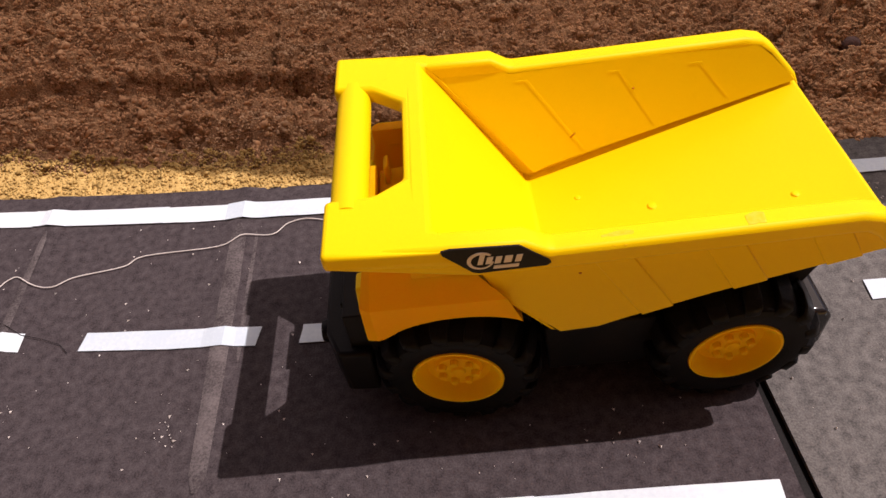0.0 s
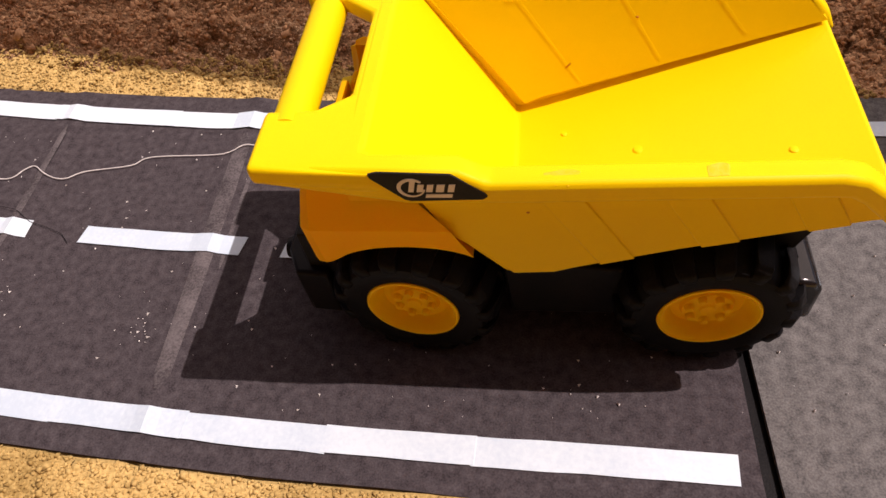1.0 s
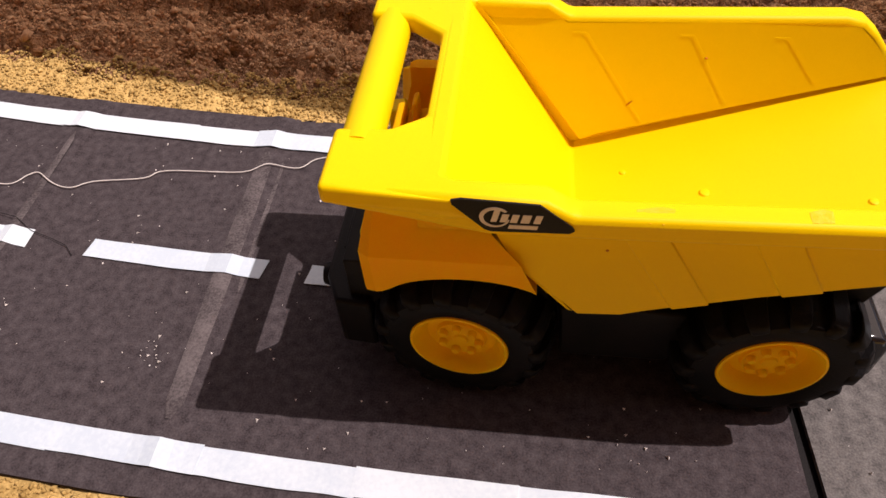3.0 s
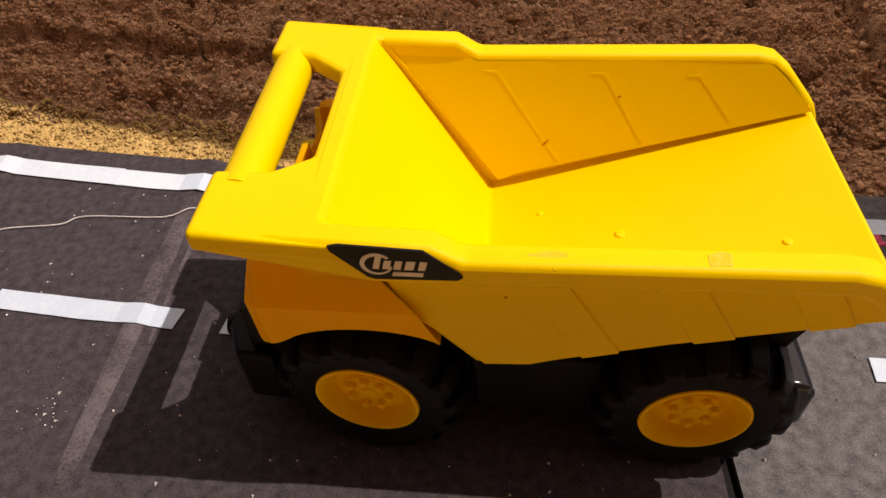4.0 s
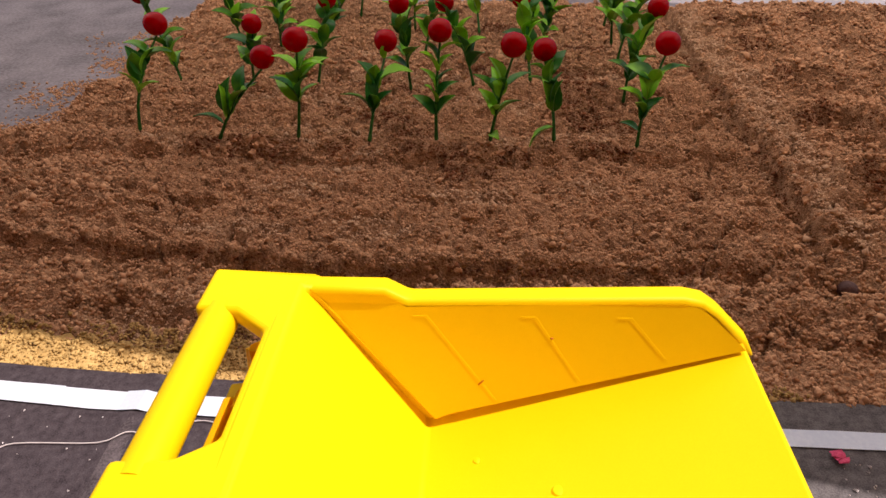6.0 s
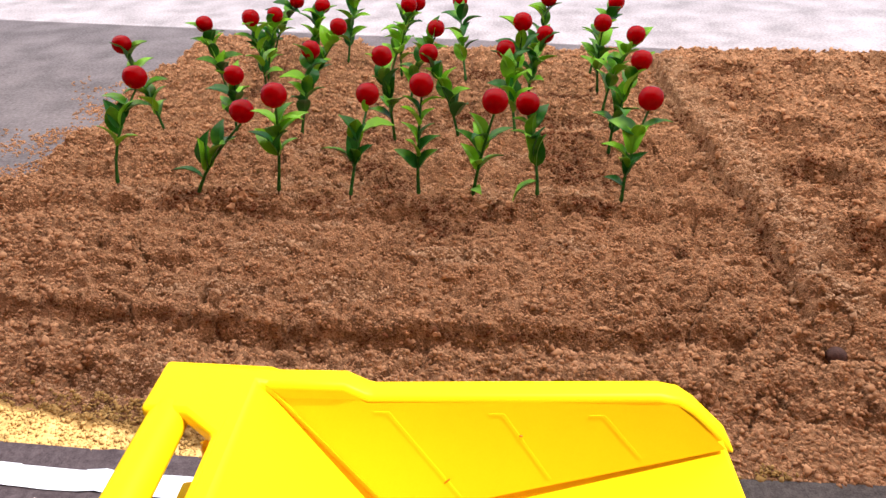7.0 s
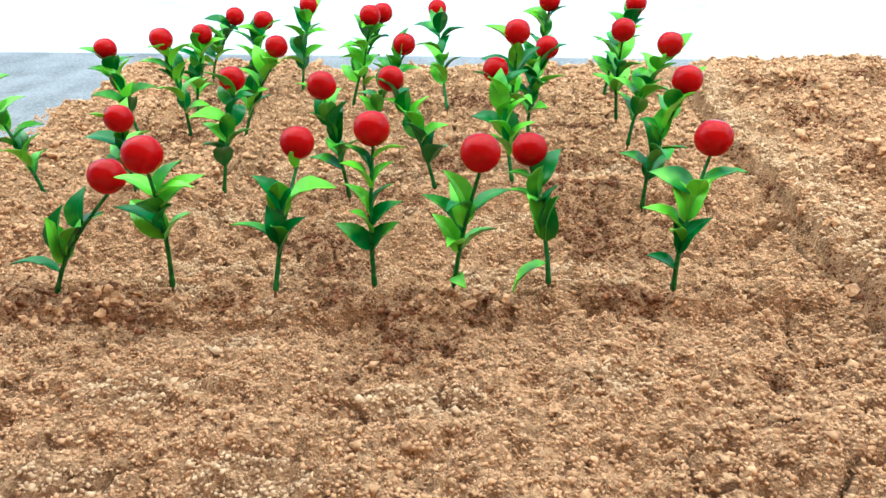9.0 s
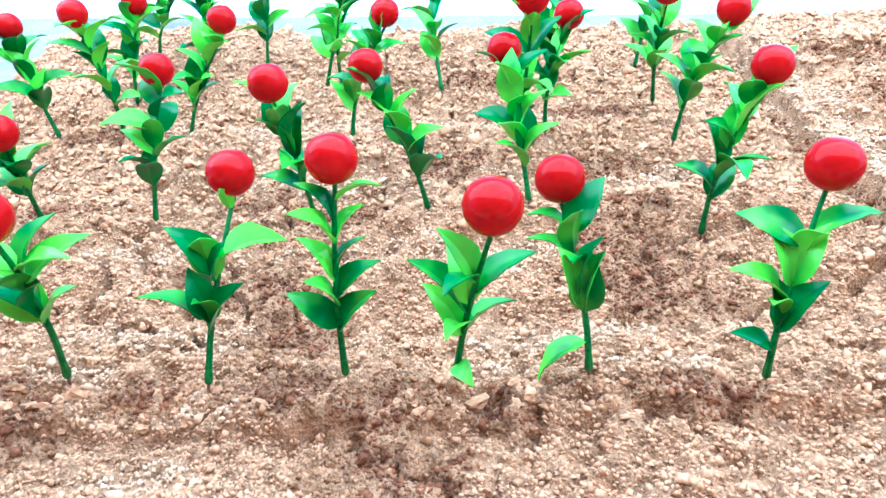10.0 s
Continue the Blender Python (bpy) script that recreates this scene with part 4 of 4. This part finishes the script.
# front row: base, berry, leaves
FRONT = [
    ((-0.535, 0.692), (-0.500, 0.765, 0.194), [(0.42, 10, .042, 30), (0.45, 200, .045, 60), (0.55, -60, .055, 70), (0.6, 170, .050, 65), (0.62, 20, .050, 50), (0.75, 5, .048, 20), (0.8, 175, .045, 25), (0.7, 90, .04, 50)]),
    ((-0.409, 0.686), (-0.322, 0.706, 0.160), [(0.28, 185, .050, 25), (0.36, 120, .055, 75), (0.40, 60, .060, 60), (0.42, 20, .062, 40), (0.50, 10, .058, 30), (0.55, -40, .050, 35), (0.65, 80, .05, 50)]),
    ((-0.284, 0.691), (-0.257, 0.664, 0.198), [(0.40, 15, .045, 40), (0.42, 150, .060, 40), (0.45, 190, .058, 45), (0.50, -30, .045, 50), (0.62, -100, .045, 40), (0.70, 20, .055, 20), (0.74, 60, .05, 30), (0.78, 170, .045, 30), (0.80, 0, .042, 10)]),
    ((-0.171, 0.679), (-0.147, 0.775, 0.160), [(0.34, 15, .052, 45), (0.36, 175, .060, 35), (0.40, -90, .042, 65), (0.42, 130, .045, 60), (0.5, 40, .05, 60), (0.58, -70, .052, 70), (0.62, 190, .055, 60), (0.70, 5, .058, 10), (0.93, -95, .026, 60)]),
    ((-0.067, 0.684), (-0.060, 0.738, 0.186), [(0.27, 15, .046, 35), (0.30, 165, .048, 40), (0.42, -135, .042, 55), (0.44, 20, .046, 40), (0.52, 150, .045, 55), (0.56, 25, .040, 40), (0.70, 30, .036, 40), (0.72, -140, .048, 45), (0.80, 160, .04, 45), (0.88, 0, .038, 15)]),
    ((0.014, 0.681), (0.046, 0.666, 0.186), [(0.14, -70, .030, 10), (0.34, 10, .048, 30), (0.36, 160, .050, 55), (0.42, -110, .040, 20), (0.50, 175, .058, 45), (0.56, 130, .05, 60), (0.62, 15, .052, 30), (0.70, 160, .048, 55), (0.72, -120, .04, 20)]),
    ((0.111, 0.678), (0.097, 0.758, 0.149), [(0.22, 195, .050, -40), (0.40, 20, .052, 65), (0.42, 70, .05, 65), (0.46, 150, .050, 60), (0.50, 5, .055, 75), (0.62, -110, .042, 50), (0.68, 165, .040, 20), (0.74, -85, .050, 65), (0.80, 35, .052, 45), (0.85, 170, .035, 20)]),
    ((0.234, 0.672), (0.270, 0.727, 0.166), [(0.22, 175, .034, 25), (0.30, 20, .052, 45), (0.34, 110, .04, 60), (0.44, -130, .036, 40), (0.48, 175, .052, 30), (0.55, 30, .052, 55), (0.58, 120, .05, 60), (0.66, -80, .042, 60), (0.76, 165, .052, 20), (0.78, 5, .050, 10)]),
]
for k, (a, b, lv) in enumerate(FRONT):
    berry_plant(a, b, lv, 21 + k, 0.0182, lean="leaning" if abs(b[0] - a[0]) > 0.05 else "upright")
# second row
SECOND = [
    ((-0.562, 0.941), (-0.622, 0.978, 0.187)), ((-0.418, 0.915), (-0.389, 0.877, 0.160)), ((-0.300, 0.915), (-0.280, 0.985, 0.171)),
    ((-0.127, 0.905), (-0.136, 0.878, 0.189)), ((-0.013, 0.915), (-0.066, 0.970, 0.166)), ((0.087, 0.895), (0.071, 1.000, 0.163)), ((0.247, 0.866), (0.286, 0.879, 0.176)),
]
# third row and beyond
BACK = [
    ((-0.493, 1.108), (-0.542, 1.172, 0.175)), ((-0.424, 1.134), (-0.429, 1.131, 0.195)), ((-0.452, 1.245), (-0.423, 1.277, 0.168)), ((-0.332, 1.119), (-0.257, 1.138, 0.174)),
    ((-0.116, 1.096), (-0.063, 1.150, 0.165)), ((0.120, 1.060), (0.150, 1.107, 0.161)), ((0.259, 1.024), (0.309, 1.043, 0.174)), ((0.085, 1.040), (0.101, 1.020, 0.206)),
]
LAST = [
    ((-0.480, 1.420), (-0.408, 1.418, 0.167)), ((-0.347, 1.266), (-0.327, 1.326, 0.175)), ((-0.298, 1.400), (-0.269, 1.436, 0.177)), ((-0.182, 1.293), (-0.111, 1.300, 0.183)),
    ((-0.150, 1.255), (-0.125, 1.245, 0.191)), ((-0.006, 1.230), (-0.022, 1.400, 0.165)), ((0.140, 1.230), (0.167, 1.243, 0.200)), ((0.271, 1.164), (0.258, 1.106, 0.181)), ((0.268, 1.268), (0.311, 1.271, 0.183)),
]
for k, (a, b) in enumerate(SECOND + BACK + LAST):
    berry_plant(a, b, any_leaves(k), 60 + k, 0.0173, lean="leaning" if abs(b[0] - a[0]) > 0.045 else "upright")

# ---- small loose things ----
pts = [(-1.25, 0.26), (-1.05, 0.21), (-0.90, 0.15), (-0.80, 0.118), (-0.72, 0.112), (-0.66, 0.108), (-0.622, 0.103), (-0.571, 0.095), (-0.556, 0.109), (-0.546, 0.113), (-0.527, 0.100), (-0.504, 0.095), (-0.484, 0.105), (-0.436, 0.113), (-0.416, 0.125), (-0.340, 0.128), (-0.313, 0.139), (-0.284, 0.138), (-0.269, 0.152), (-0.244, 0.155), (-0.20, 0.135), (-0.19, 0.10)]
bm = bmesh.new()
line = []
for a, b, c, d in zip([pts[0]] + pts, pts, pts[1:], pts[2:] + [pts[-1]]):
    for q in range(5):
        t = q / 5
        line.append([0.5 * (2 * b[i] + (c[i] - a[i]) * t + (2 * a[i] - 5 * b[i] + 4 * c[i] - d[i]) * t * t + (3 * b[i] - a[i] - 3 * c[i] + d[i]) * t ** 3) for i in (0, 1)])
tube(bm, [(x, y, 0.0022 + 0.0036 * float(bell(x, -0.532, 0.009) + bell(x, -0.318, 0.012))) for x, y in line], [0.00055] * len(line), 6)
tagged(part("pull_string", bm, STRING), "thin white string lying loosely on the felt road", "string")

bm = bmesh.new()
line = [(-0.66, 0.078), (-0.601, 0.066), (-0.560, 0.058), (-0.535, 0.051), (-0.515, 0.038), (-0.493, 0.031), (-0.473, 0.023), (-0.462, 0.012)]
tube(bm, [(x, y, 0.0021 + 0.0036 * float(bell(x, -0.532, 0.009))) for x, y in line], [0.00032] * len(line), 6)
tagged(part("thread", bm, BLACK), "thin black thread lying across the felt road", "thread")

rs = random.Random(5)
bm = bmesh.new()
bmesh.ops.create_icosphere(bm, subdivisions=3, radius=0.0102)
for v in bm.verts:
    v.co *= 1 + 0.18 * noise.noise(v.co * 70)
    v.co.x *= 1.15
bmesh.ops.translate(bm, vec=(0.413, 0.362, float(soil_z(0.413, 0.362)) + 0.006), verts=bm.verts[:])
tagged(part("pebble", bm, PEBBLE), "smooth dark brown pebble lying on the soil", "pebble")

bm = bmesh.new()
for k in range(5):
    c = Vector((0.306 + rs.uniform(-.006, .006), 0.131 + rs.uniform(-.004, .004), 0.003))
    vs = [bm.verts.new(c + Vector((rs.uniform(-.007, .007), rs.uniform(-.005, .005), rs.uniform(-.001, .003)))) for _ in range(6)]
    bmesh.ops.convex_hull(bm, input=vs)
tagged(part("paper_scrap", bm, PINK, smooth=False), "crumpled pink scrap on the felt road", "scrap")


def chips(name, n, seed, place, small, large, label):
    rs = random.Random(seed)
    bm = bmesh.new()
    for _ in range(n):
        x, y = place(rs)
        s = small + (large - small) * rs.random() ** 3
        z = 0.0012
        t = [bm.verts.new((x + s * rs.uniform(.5, 1) * math.cos(a + rs.random()), y + s * rs.uniform(.5, 1) * math.sin(a + rs.random()), z)) for a in (0, 2.1, 4.2)]
        p = bm.verts.new((x, y, z + s * 0.8))
        bm.faces.new(t)
        for i in range(3):
            bm.faces.new((t[i], t[(i + 1) % 3], p))
    return tagged(part(name, bm, CHIP, smooth=False), label, "chips", kind="stuff")


def spot(rs):
    x = rs.uniform(-0.95, 0.6)
    return x, float(road_y(x)) + rs.uniform(-0.15, 0.15)


chips("white_specks", 380, 9, spot, 0.0006, 0.0024, "tiny white specks of dust strewn over the felt road")
chips("white_specks", 18, 10, lambda rs: (-0.352 + rs.gauss(0, .007), -0.078 + rs.gauss(0, .009)), 0.0007, 0.0028, "small cluster of white crumbs on the road")
chips("white_specks", 34, 11, lambda rs: (0.325 + rs.gauss(0, .012), 0.095 + rs.gauss(0, .014)), 0.001, 0.0024, "scatter of white crumbs beside the pink scrap")
